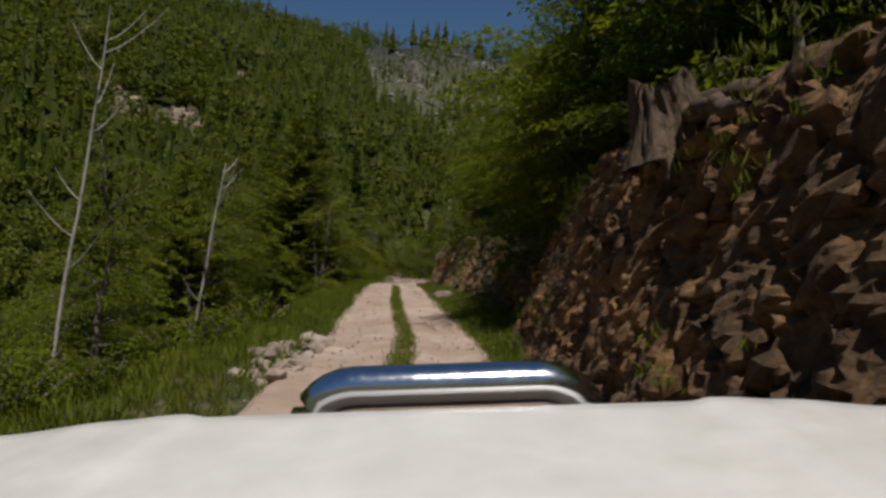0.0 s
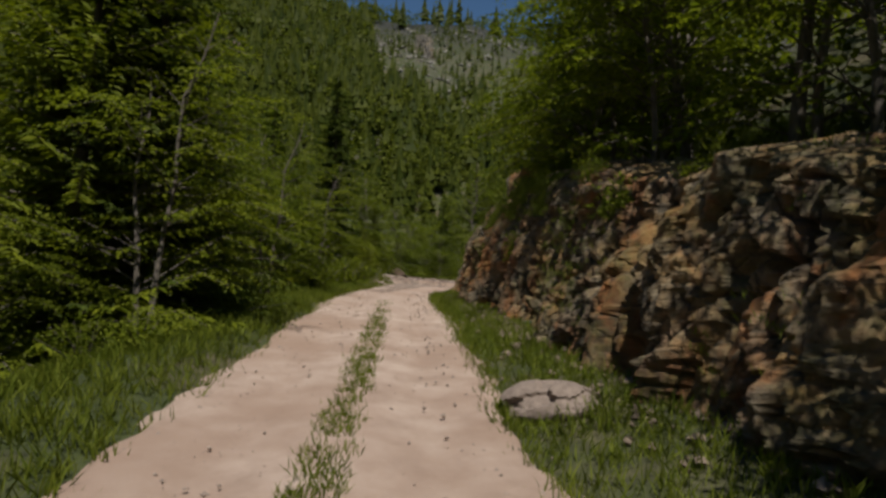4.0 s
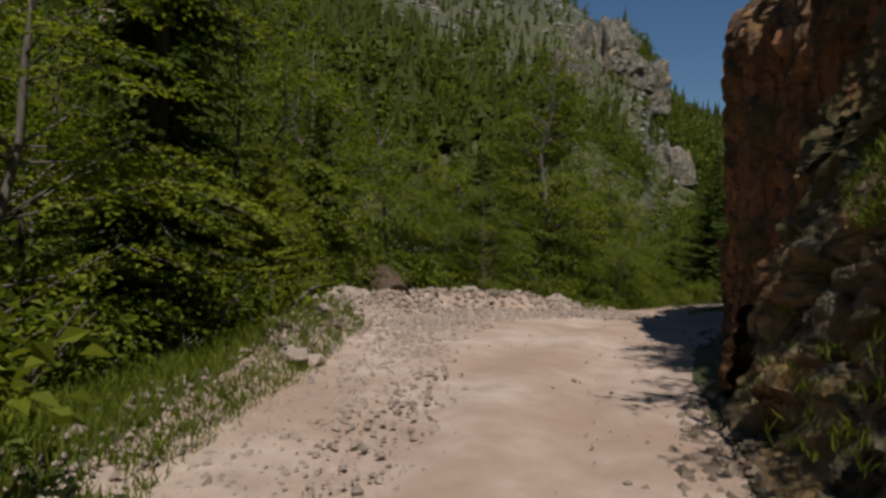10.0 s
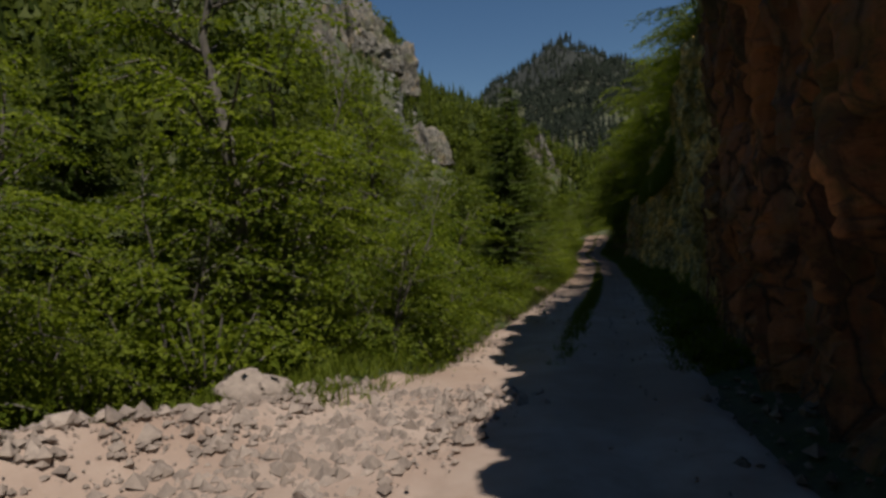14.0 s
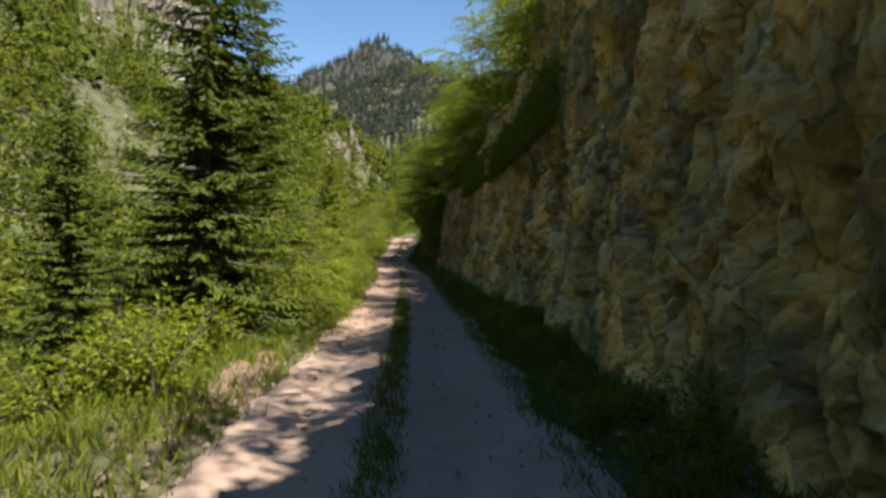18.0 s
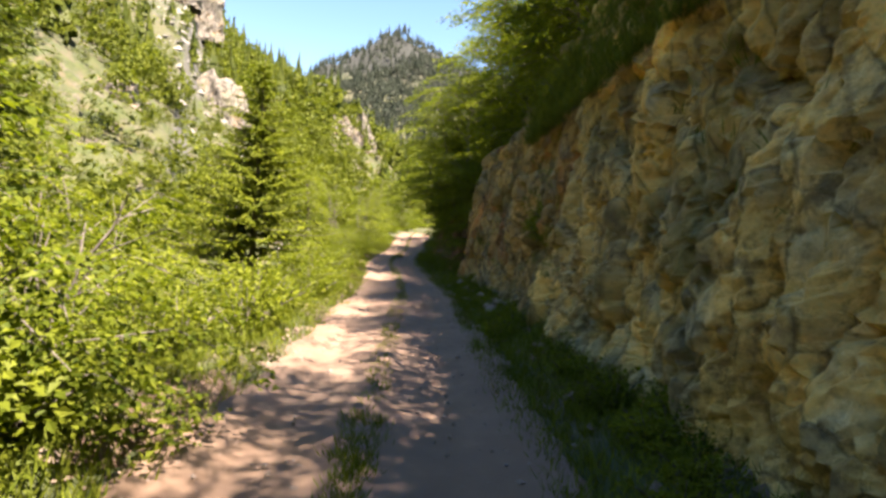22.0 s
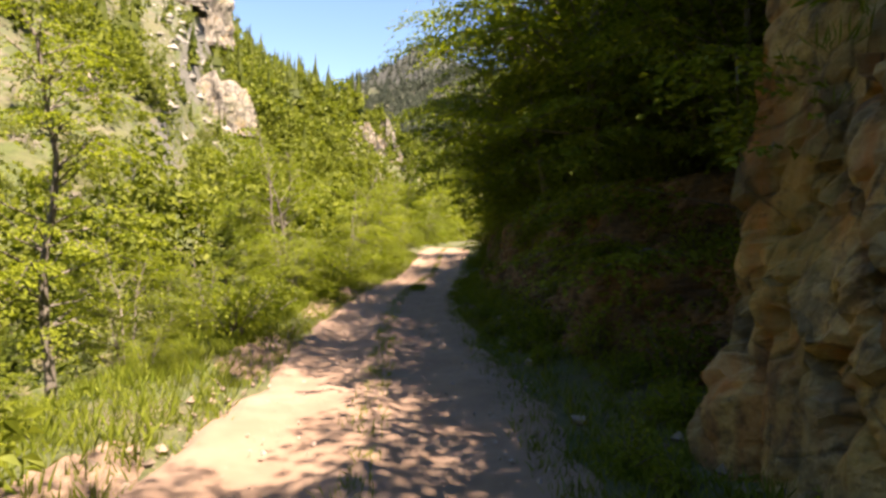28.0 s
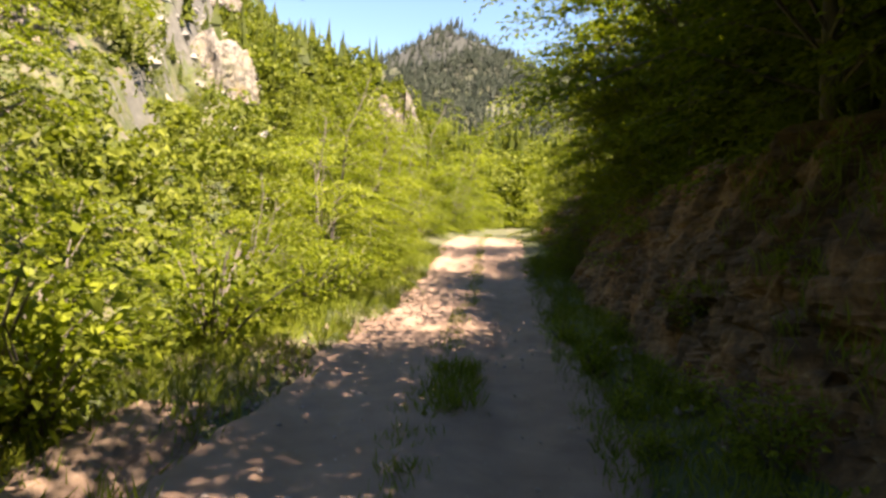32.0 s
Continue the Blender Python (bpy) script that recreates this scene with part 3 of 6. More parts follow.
def hillside(x, y):
    """The valley's other side and the mountains at its end."""
    u, az = slope_at(x, y)
    crest = np.interp(az, SKY_AZ, SKY_FAR) * np.tan(np.radians(np.interp(az, SKY_AZ, SKY_UP)))
    rough = fbm(x * 0.02, y * 0.02, 0 * x, 5, 3) * 18 + fbm(x * 0.09, y * 0.09, 0 * x, 4, 9) * 5
    rise = np.interp(u, [-9, 0, 0.15, 0.5, 0.8, 1.0, 1.3, 6], [0, 0, 0.15, 0.50, 0.80, 1.0, 1.06, 1.1])
    crags = 5 * np.abs(fbm(x * 0.05, y * 0.05, 0 * x, 4, 71)) * smooth_step(u, 0.45, 0.8)
    other = -16 + (crest + 16) * rise + rough * smooth_step(u, 0.0, 0.3) * (1 - 0.7 * smooth_step(u, 0.8, 1)) + crags
    other = other + 17 * np.exp(-((x - 106) ** 2 + (y - 238) ** 2) / 26 ** 2)
    r = np.hypot(x - 300, (y - 520) * 0.8)
    peak = 172 * np.exp(-(r / 190) ** 1.5) + 9 * np.exp(-(r / 14) ** 2)
    ridge = 166 * np.exp(-((y - 545 - 0.15 * (x - 300)) / 140) ** 2) * smooth_step(x, 215, 320)
    broken = np.abs(fbm(x * 0.025, y * 0.025, 0 * x, 5, 33)) * 45
    return np.maximum(other, np.maximum(peak, ridge) - 18 - broken + rough)


def ground_height(x, y):
    shape = np.shape(x)
    x, y = np.ravel(x).astype(float), np.ravel(y).astype(float)
    s, d, z = near_road(x, y)
    b, h, lean = foot(s)
    spare = np.interp(s, WIDE_S, WIDE_L) - 1.6
    left = np.interp(-d - spare, [-9, 1.6, 2.1, 3.0, 4.2, 7, 14, 30, 60, 900], [-0.07, -0.07, 0.10, 0.05, -0.5, -2.4, -6.5, -13, -17, -17])
    left = left + 0.36 * np.exp(-((-d - spare - 2.1) / 0.55) ** 2) * smooth_step(spare, 0.3, 1.5)
    e = d - b
    right = np.where(e < 0.35, np.interp(d, [0, 1.7, 2.1, 3], [-0.07, -0.05, 0.08, 0.2]), 0.2 + (h - 0.5) * smooth_step(e, 0.5, 1.7 + np.maximum(lean, 0)))
    right = right + np.maximum(0, np.minimum(e - 1.9 - np.maximum(lean, 0), 70)) * 0.72
    own = np.where(d < 0, left, right) + z
    own = own + fbm(x * 0.6, y * 0.6, 0 * x, 3, 5) * 0.5 * smooth_step(np.abs(d) - spare * (d < 0), 2.6, 6)
    far = hillside(x, y)
    return np.where(d < 3, np.maximum(own, far), np.where(np.hypot(x - 20, y - 70) > 260, np.maximum(own, far), own)).reshape(shape)


def axis_steps(lo, hi, step, far, grow):
    inner = list(np.arange(lo, hi, step))
    out, at, g = [], hi, step
    while at < far:
        out.append(at)
        g *= grow
        at += g
    before, at, g = [], lo, step
    while at > -far:
        g *= grow
        at -= g
        before.append(at)
    return np.array(before[::-1] + inner + out)


GX, GY = axis_steps(-16, 58, 0.5, 1000, 1.065), axis_steps(-10, 132, 0.5, 1000, 1.06)
mx, my = np.meshgrid(GX, GY)
# under the lay-by the earth lies a little below the tipped gravel
gs, gd, _ = near_road(mx, my)
wide = np.interp(gs, WIDE_S, WIDE_L)
under = (gd < 0) * smooth_step(wide, 1.62, 1.72) * smooth_step(-gd / wide, 0.3, 0.5) * (1 - smooth_step(-gd / wide, 1.0, 1.16))
gz = ground_height(mx, my) - 0.17 * under.reshape(mx.shape)
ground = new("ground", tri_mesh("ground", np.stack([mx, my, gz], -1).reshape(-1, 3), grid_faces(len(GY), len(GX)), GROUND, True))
tagged(ground, "grassy forest floor falling to a wooded valley with limestone slopes", "ground", kind="structure")


# ---- open patches on the other slope ----
OPEN = [(29, 153, 7, 11), (38, 160, 4, 6), (37, 176, 11, 13), (54, 198, 8, 12), (23, 166, 5, 8), (59, 212, 8, 6), (-5, 150, 4, 6)]


def open_patch(x0, y0, rx, ry, seed):
    a, q = np.meshgrid(np.linspace(0, 2 * math.pi, 49), np.linspace(0, 1, 14), indexing="ij")
    reach = 1 + 1.1 * fbm(np.cos(a) * 1.8 + seed, np.sin(a) * 1.8, 0 * a, 3, seed)
    x, y = x0 + rx * q * reach * np.cos(a), y0 + ry * q * reach * np.sin(a)
    z = ground_height(x, y) + 0.3 + fbm(x * 0.5, y * 0.5, 0 * x, 4, 4) * 2.2 - 1.4 * smooth_step(q, 0.85, 1)
    ob = new("open_slope", tri_mesh("open_slope", np.stack([x, y, z], -1).reshape(-1, 3), grid_faces(49, 14)[:, ::-1], OPEN_SLOPE, True))
    tagged(ob, "bare patch of dry grass and pale scree on the slope", "slope", kind="structure")


# narrow stony clearings on the slope across the valley's head
STONY = [(-79, 149, 7, 10), (-67, 150, 6, 9), (-72, 163, 6, 8), (-92, 154, 5, 8), (-70, 192, 7, 9)]
for k, (x0, y0, rx, ry) in enumerate(OPEN + STONY):
    open_patch(x0, y0, rx, ry, k + 2)

# ---- road surface ----
RS, RD = np.arange(-12, 148, 0.2), np.linspace(-1.5, 1.2, 49)
ms, md = np.meshgrid(RS, RD, indexing="ij")
side_w = np.where(md < 0, np.interp(ms, WIDE_S, WIDE_L), np.interp(ms, WIDE_S, WIDE_R))
rel = np.abs(md)
md = md * side_w
edge = 0.98 + fbm(ms * 0.5, 0 * ms, np.sign(md) * 4, 3, 8) * 0.34 + fbm(ms * 2.6, md * 2.6, 0 * ms, 3, 18) * 0.22
ruts = -0.05 * np.exp(-((np.abs(md) - 0.78) / 0.28) ** 2) + 0.03 * np.exp(-(md / 0.25) ** 2)
lumps = fbm(ms * 0.9, md * 1.6, 0 * ms, 5, 2) * 0.07 * np.interp(ms, [0, 85, 92, 150], [0.6, 0.7, 1.8, 1.8])
place = along(ms, md)
place[..., 2] += 0.02 + ruts + lumps - smooth_step(rel, edge - 0.06, edge + 0.14) * 0.16
berm = smooth_step(side_w, 1.62, 1.72) * (md < 0) * (rel > 0.66) * (rel < 1.22)
lie = ground_height(place[..., 0], place[..., 1]) + 0.02 + fbm(ms * 2.5, md * 2.5, 0 * ms, 3, 14) * 0.12
place[..., 2] = np.where(berm > 0.05, np.maximum(place[..., 2], lie), np.where(rel > 1.2, place[..., 2] - 0.6, place[..., 2]))
road = new("road", tri_mesh("road", place.reshape(-1, 3), grid_faces(len(RS), len(RD)), ROAD_DIRT, True))
tagged(road, "pale unpaved forest road with two wheel tracks", "road", kind="structure")

# ---- rock face along the uphill side ----
def rock_face(name, s0, s1, mat, label, step=0.12, rough=1.0, block=1.0, tall=0.5, crumb=1.0, rows=90):
    """A broken face: large blocks with flat fronts, split into smaller ones, with narrow clefts between them."""
    ss = np.arange(s0, s1 + 0.01, step)
    tt = np.linspace(-0.06, 1.0, rows)
    ms, mt = np.meshgrid(ss, tt, indexing="ij")
    b, h, lean = foot(ms)
    h = h * (1 + 0.16 * fbm(ms * 0.35, 0 * ms, 0 * ms, 3, 17) * 2)
    up = mt * h
    d = b + lean * np.clip(mt, 0, 1) ** 1.2
    p = along(ms, d)
    x, y, z = p[..., 0], p[..., 1], p[..., 2] + up
    wx, wy, wz = (0.30 / block * fbm(x * 1.7 * block + k, y * 1.7 * block, z * 1.7 * block, 4, 90 + k) for k in (0, 5, 11))
    x, y, z = x + wx, y + wy, z + wz
    f1, f2, own, tilt = cells(x * 0.7 * block, y * 0.7 * block, z * tall * block, 4, True)
    g1, g2, own2, tilt2 = cells(x * 1.9 * block, y * 1.9 * block, z * 2.6 * tall * block, 11, True)
    k1, k2, own3, tilt3 = cells(x * 4.6 * block, y * 4.6 * block, z * 6.5 * tall * block, 19, True)
    out = fbm(x * 0.25, y * 0.25, z * 0.25, 3, 31) * 1.0 + ((own - 0.5) * 0.50 + tilt * 0.55 + (own2 - 0.5) * 0.26 + tilt2 * 0.34 + (own3 - 0.5) * 0.11 + tilt3 * 0.16) / block
    out = out + (fbm(x * 2, y * 2, z * 2, 3, 12) * 0.16 + np.abs(fbm(x * 6, y * 6, z * 6, 3, 13)) * 0.10) * crumb
    out = out - 0.22 * np.exp(-((f2 - f1) / 0.045) ** 2) - 0.13 * np.exp(-((g2 - g1) / 0.06) ** 2) - 0.05 * np.exp(-((k2 - k1) / 0.08) ** 2)
    out = out * rough * smooth_step(mt, -0.06, 0.12) + 0.25 * smooth_step(-mt, -0.12, 0.06)
    back = 1.1 * smooth_step(mt, 0.86, 1.0) ** 2
    q = along(ms, d - out + back)
    q[..., 2] += up
    ob = new(name, tri_mesh(name, q.reshape(-1, 3), grid_faces(len(ss), rows)[:, ::-1], mat, False))
    return tagged(ob, label, "rock face", kind="structure")


bank = rock_face("rock_face_1", -14, 15.5, EARTH_ROCK, "earthy roadside bank full of angular brown stones", 0.06, 0.40, 2.2, 0.6, 3.4, 80)
face_low = rock_face("rock_face_2", 14.5, 49.8, WORN_SHADED_ROCK, "low broken limestone face with grass tufts", 0.07, 1.0, 1.05, 0.34, 2.0, 80)
face_rust = rock_face("rock_face_3", 48.9, 67.2, RUST_ROCK, "tall overhanging limestone face with rust-coloured streaks", 0.08, 1.15, 1.2, 0.13, 1.6, 150)
face_high = rock_face("rock_face_5", 65.0, 94, ROCK, "tall broken limestone face of ochre and grey blocks", 0.075, 0.9, 1.2, 0.32, 1.2, 140)
face_slab = rock_face("rock_face_6", 92.6, 109, OCHRE_ROCK, "smooth ochre and brown limestone slab with few clefts", 0.08, 0.75, 0.8, 0.3, 1.3, 100)
face_end = rock_face("rock_face_4", 108, 150, EARTH_ROCK, "shaded brown earth and stone bank behind bushes", 0.1, 0.8, 1.4, 0.22, 1.6, 70)

# ---- trees ----
def broadleaf(name, seed, height, spread, leaf=0.095, stems=1, tiers=11, per=6, bare=0.14):
    """A young deciduous tree: curved stems, limbs in loose tiers, each limb a flat drooping spray of side twigs set with leaves."""
    rng = np.random.default_rng(seed)
    stocks, wood = [], []
    places, ways, ups = [], [], []
    for k in range(stems):
        a = rng.uniform(0, 6.28)
        foot_at = np.array([math.cos(a), math.sin(a), 0]) * (0.18 if stems > 1 else 0)
        lean_to = np.array([math.cos(a), math.sin(a), 0]) * (0.16 * height if stems > 1 else 0.04 * height)
        tt = np.linspace(0, 1, 9)
        bend = np.cumsum(rng.normal(0, 0.02 * height, (9, 2)), 0) * tt[:, None]
        own_h = height * (1 if k == 0 else rng.uniform(0.6, 0.95))
        trunk = np.stack([foot_at[0] + lean_to[0] * tt ** 1.5 + bend[:, 0], foot_at[1] + lean_to[1] * tt ** 1.5 + bend[:, 1], -0.4 + tt * own_h * 0.95], 1)
        r0 = 0.011 * height / math.sqrt(stems) + (0.015 if stems < 3 else 0.004)
        stocks.append(tube(trunk, r0 * (1 - tt * 0.9) + 0.006, 6))
        levels = max(4, int(tiers * (1 if stems == 1 else 1.3 / math.sqrt(stems))))
        for j in range(levels):
            for i in range(per if stems == 1 else max(3, int(per * 1.5 / stems ** 0.6))):
                u = min(0.99, bare + (1 - bare) * (j + 0.25 + rng.normal(0, 0.22)) / levels)
                base = np.array([np.interp(u, tt, trunk[:, c]) for c in range(3)])
                az = rng.uniform(0, 6.28) if stems == 1 else a + rng.normal(0, 1.3)
                shape_r = math.sin(math.pi * min(0.97, 0.18 + 0.80 * max(u, 0.02)) ** 0.85) ** 0.75
                length = spread * shape_r * rng.uniform(0.45, 1.15) + 0.25
                rise = rng.uniform(0.10, 0.65) * length * (0.6 + 0.9 * u)
                q = np.linspace(0, 1, 6)
                out = np.array([math.cos(az), math.sin(az), 0])
                side = np.array([-out[1], out[0], 0])
                limb = base + out * (length * q)[:, None] + np.array([0, 0, 1]) * (rise * np.sin(q * 1.9) - 0.22 * length * q ** 3)[:, None] + side * (0.12 * length * rng.normal() * q ** 2)[:, None]
                wood.append(tube(limb[[0, 3, 5]], (0.30 * r0 * (1 - u * 0.6) * (1 - 0.85 * q) + 0.004)[[0, 3, 5]], 3))
                # twigs to both sides, longest in the middle of the limb; leaves in two rows on each
                twigs = max(4, int(length / (2.0 * leaf)))
                qt = np.repeat(np.linspace(0.22, 1.0, twigs), 2) + rng.normal(0, 0.015, 2 * twigs)
                sgn = np.tile([-1.0, 1.0], twigs)
                root = np.stack([np.interp(qt, q, limb[:, c]) for c in range(3)], 1)
                reach = (0.14 + 0.42 * length * np.sin(np.clip(qt, 0, 1) * 2.7) ** 0.8 * 0.8) * rng.uniform(0.5, 1.15, 2 * twigs)
                reach = np.minimum(reach, 0.85)
                way = out * rng.uniform(0.5, 0.9, (2 * twigs, 1)) + side * sgn[:, None] * rng.uniform(0.7, 1.0, (2 * twigs, 1)) + np.array([0, 0, -0.12]) + rng.normal(0, 0.10, (2 * twigs, 3))
                way /= np.linalg.norm(way, axis=1, keepdims=True)
                n = np.maximum(2, (reach / (leaf * 0.64)).astype(int))
                idx = np.repeat(np.arange(2 * twigs), n)
                pos = np.concatenate([np.arange(c) + rng.random(c) * 0.8 for c in n]) / np.repeat(n, n)
                p = root[idx] + way[idx] * (reach[idx] * pos)[:, None] - np.array([0, 0, 1]) * (0.22 * reach[idx] * pos ** 2)[:, None]
                across = np.cross(way[idx], [0, 0, 1.0]) * np.where(rng.random(len(idx)) < 0.5, -1, 1)[:, None]
                places.append(p + rng.normal(0, 0.022, p.shape))
                ways.append(way[idx] * 0.6 + across * 0.8 + np.array([0, 0, -0.15]) + rng.normal(0, 0.22, p.shape))
                ups.append(np.array([0, 0, 1.0]) + 0.25 * out + rng.normal(0, 0.30, p.shape))
    places, ways, ups = (np.concatenate(a) for a in (places, ways, ups))
    size = leaf * rng.uniform(0.7, 1.35, len(places))
    lv, lf = leaves(places, ways, ups, size, size * 0.66)
    tree = new(name)
    for v, f in stocks:
        child("trunk", tri_mesh("trunk", v, f, BARK, True), tree, "slender grey trunk")
    tagged(child("branchwork", tri_mesh("branchwork", *joined(wood), BARK, True), tree), kind="stuff")
    child("crown", tri_mesh("crown", lv, lf, LEAF), tree, "layered sprays of fresh green leaves")
    return tree


def spruce(name, seed, height, spread, droop=0.28, bare=0.06, mat=NEEDLE, gap=0.30, blade=0.30):
    """A conifer: straight trunk, whorls of drooping boughs, each a flat spray of needle-covered twigs."""
    rng = np.random.default_rng(seed)
    wood = [tube(np.stack([np.zeros(8), np.zeros(8), np.linspace(-0.4, height, 8)], 1), np.linspace(0.016 * height + 0.02, 0.006, 8), 7)]
    places, ways, ups, sizes = [], [], [], []
    z = bare * height
    while z < height - 0.12:
        u = z / height
        reach = spread * (1 - u) ** 0.8 * (0.55 + 0.45 * min(1, u / 0.12)) + 0.10
        for k in range(int(10 if u < 0.8 else 7)):
            if rng.random() < 0.10:
                continue
            az = rng.uniform(0, 6.28)
            length = reach * rng.uniform(0.65, 1.15)
            steps = max(5, int(length / 0.10))
            q = np.linspace(0.08, 1, steps)
            out = np.array([math.cos(az), math.sin(az), 0])
            side = np.array([-out[1], out[0], 0])
            zz = z + rng.uniform(-0.1, 0.1)
            sag = (-droop * q ** 1.1 + 0.16 * q ** 3) * length * (1.2 - u) + 0.25 * u * length * q
            mid = out * (length * q)[:, None] + np.array([0, 0, 1]) * (zz + sag)[:, None]
            if k % 2 == 0 and u < 0.85:
                wood.append(tube(mid[:: max(1, steps // 3)], np.linspace(0.018 * (1 - u) + 0.006, 0.003, len(mid[:: max(1, steps // 3)])), 3))
            for sgn in (-1, 1):
                tilt = rng.uniform(0.45, 1.0, steps)[:, None]
                places.append(mid)
                ways.append(out * tilt + sgn * side * (1.15 - tilt * 0.5) + np.array([0, 0, -0.32]) + rng.normal(0, 0.14, (steps, 3)))
                ups.append(np.tile([0, 0, 1.0], (steps, 1)) + rng.normal(0, 0.35, (steps, 3)))
                sizes.append(blade * (1.15 - 0.65 * q) * (0.55 + 0.45 * min(1.0, length)) * rng.uniform(0.75, 1.25, steps))
            places.append(mid[-1:])
            ways.append((out + np.array([0, 0, -0.1]))[None])
            ups.append(np.array([[0, 0, 1.0]]))
            sizes.append(np.array([blade * 0.8]))
        z += gap * rng.uniform(0.75, 1.25) * (1.0 - 0.35 * u)
    places, ways, ups, sizes = (np.concatenate(a) for a in (places, ways, ups, sizes))
    lv, lf = leaves(places, ways, ups, sizes, sizes * 0.30, 0.12)
    tree = new(name)
    child("trunk", tri_mesh("trunk", *joined(wood), BARK, True), tree, "straight dark trunk with thin boughs")
    child("crown", tri_mesh("crown", lv, lf, mat), tree, "tiers of drooping needle sprays")
    return tree


def shrub(name, seed, height, leaf=0.10, count=1500):
    rng = np.random.default_rng(seed)
    wood, places, ways = [], [], []
    for k in range(14):
        az, tilt = rng.uniform(0, 6.28), rng.uniform(0.1, 0.8)
        q = np.linspace(0, 1, 5)
        length = height * rng.uniform(0.6, 1.1)
        stem = np.stack([math.cos(az) * tilt * length * q ** 1.2, math.sin(az) * tilt * length * q ** 1.2, -0.15 + length * q * (1 - 0.3 * tilt * q)], 1)
        wood.append(tube(stem, 0.016 * (1 - 0.8 * q) + 0.003, 4))
        n = count // 14
        u = rng.uniform(0.25, 1.05, n)
        at = np.stack([np.interp(u, q, stem[:, c]) for c in range(3)], 1)
        off = rng.normal(0, 0.16 * height, (n, 3)) * [1, 1, 0.6]
        places.append(at + off)
        ways.append(off + rng.normal(0, 0.05, (n, 3)) + [0, 0, 0.02])
    places, ways = np.concatenate(places), np.concatenate(ways)
    places[:, 2] = np.maximum(places[:, 2], 0.02)
    size = leaf * rng.uniform(0.6, 1.4, len(places))
    ups = np.tile([0, 0, 1.0], (len(places), 1)) + rng.normal(0, 0.5, (len(places), 3))
    lv, lf = leaves(places, ways, ups, size, size * 0.6)
    bush = new(name)
    child("stem_clump", tri_mesh("stems", *joined(wood), BARK, True), bush)
    child("foliage", tri_mesh("foliage", lv, lf, LEAF), bush)
    return bush


def on_ground(x, y):
    return float(ground_height(np.array([x]), np.array([y]))[0])


PLANT_RNG = np.random.default_rng(5)


def plant(kind, s, d, size=1.0, turn=None, sink=0.0, over=False):
    """Sets one plant of a kind beside the road; the first of a kind is the model itself. Its boughs stay clear of the wheel tracks."""
    x, y, z = along(s, d)
    if not over and on_ground(x, y) < z + 4.5:
        wide = float(np.interp(s, WIDE_S, WIDE_L)) if d < 0 else 1.5
        size = min(size, max(0.22, (abs(d) - wide + 0.25) / kind["reach"]))
    m = Matrix.LocRotScale((x, y, on_ground(x, y) - sink), Euler((PLANT_RNG.normal(0, 0.03), PLANT_RNG.normal(0, 0.03), PLANT_RNG.uniform(0, 6.28) if turn is None else turn)), None)
    if kind["used"]:
        ob = copy_thing(kind["ob"], m)
    else:
        ob, kind["used"] = kind["ob"], True
        ob.matrix_basis = m
    ob.scale = (size,) * 3
    return ob


def on_face(kind, s, t, size):
    """A small bush that grows out of the rock face, t of the way up."""
    b, h, lean = (float(a) for a in foot(s))
    x, y, z = along(s, b + lean * t ** 1.2 + 0.05)
    ob = copy_thing(kind["ob"], Matrix.LocRotScale((x, y, z + t * h - 0.1), Euler((PLANT_RNG.normal(0, 0.2), PLANT_RNG.normal(0, 0.2), PLANT_RNG.uniform(0, 6))), None))
    ob.scale = (size,) * 3
    tagged(ob, "small leafy bush growing from a ledge of the rock face", "shrub", "bushes on the rock face")


def kind_of(ob, label, category, group, reach=2.6):
    tagged(ob, label, category, group)
    return {"ob": ob, "used": False, "reach": reach}


HORN = [kind_of(broadleaf("hornbeam_tree", 11, 7.0, 2.3, 0.082, 1, 11, 6), "young hornbeam with layered bright green leaves on the road bank", "tree", "roadside broadleaf trees", 2.5),
        kind_of(broadleaf("beech_tree", 12, 8.5, 2.7, 0.094, 2, 9, 5), "two-stemmed young beech with fresh green leaves", "tree", "roadside broadleaf trees", 2.5),
        kind_of(broadleaf("hazel_tree", 13, 5.0, 2.1, 0.090, 4, 9, 6, 0.06), "many-stemmed hazel with broad green leaves", "tree", "roadside broadleaf trees", 2.5),
        kind_of(broadleaf("ash_tree", 14, 9.5, 1.9, 0.088, 1, 13, 5, 0.22), "tall thin ash with an open sunlit crown", "tree", "roadside broadleaf trees", 2.5)]
DEEP = [kind_of(broadleaf("wood_tree", 15, 8.0, 2.8, 0.180, 1, 9, 6), "leafy young tree in the woods below the road", "tree", "woodland trees"),
        kind_of(broadleaf("wood_tree", 16, 9.0, 2.9, 0.180, 2, 8, 5), "two-stemmed leafy tree in the woods", "tree", "woodland trees")]
TALL = [kind_of(broadleaf("tall_beech", 41, 11.5, 4.0, 0.110, 1, 10, 6, 0.36), "tall beech whose crown hangs over the road", "tree", "overhanging beeches"),
        kind_of(broadleaf("tall_beech", 42, 10.5, 3.7, 0.110, 2, 10, 6, 0.34), "two-stemmed beech whose crown hangs over the road", "tree", "overhanging beeches")]
LOW = [kind_of(broadleaf("leaning_hornbeam", 44, 7.5, 3.3, 0.092, 2, 9, 5, 0.03), "dense hornbeam leaning out from the bank over the road", "tree", "hornbeams over the bank"),
       kind_of(broadleaf("leaning_hornbeam", 45, 6.5, 3.1, 0.092, 1, 11, 6, 0.03), "low-crowned hornbeam spreading over the bank edge", "tree", "hornbeams over the bank")]
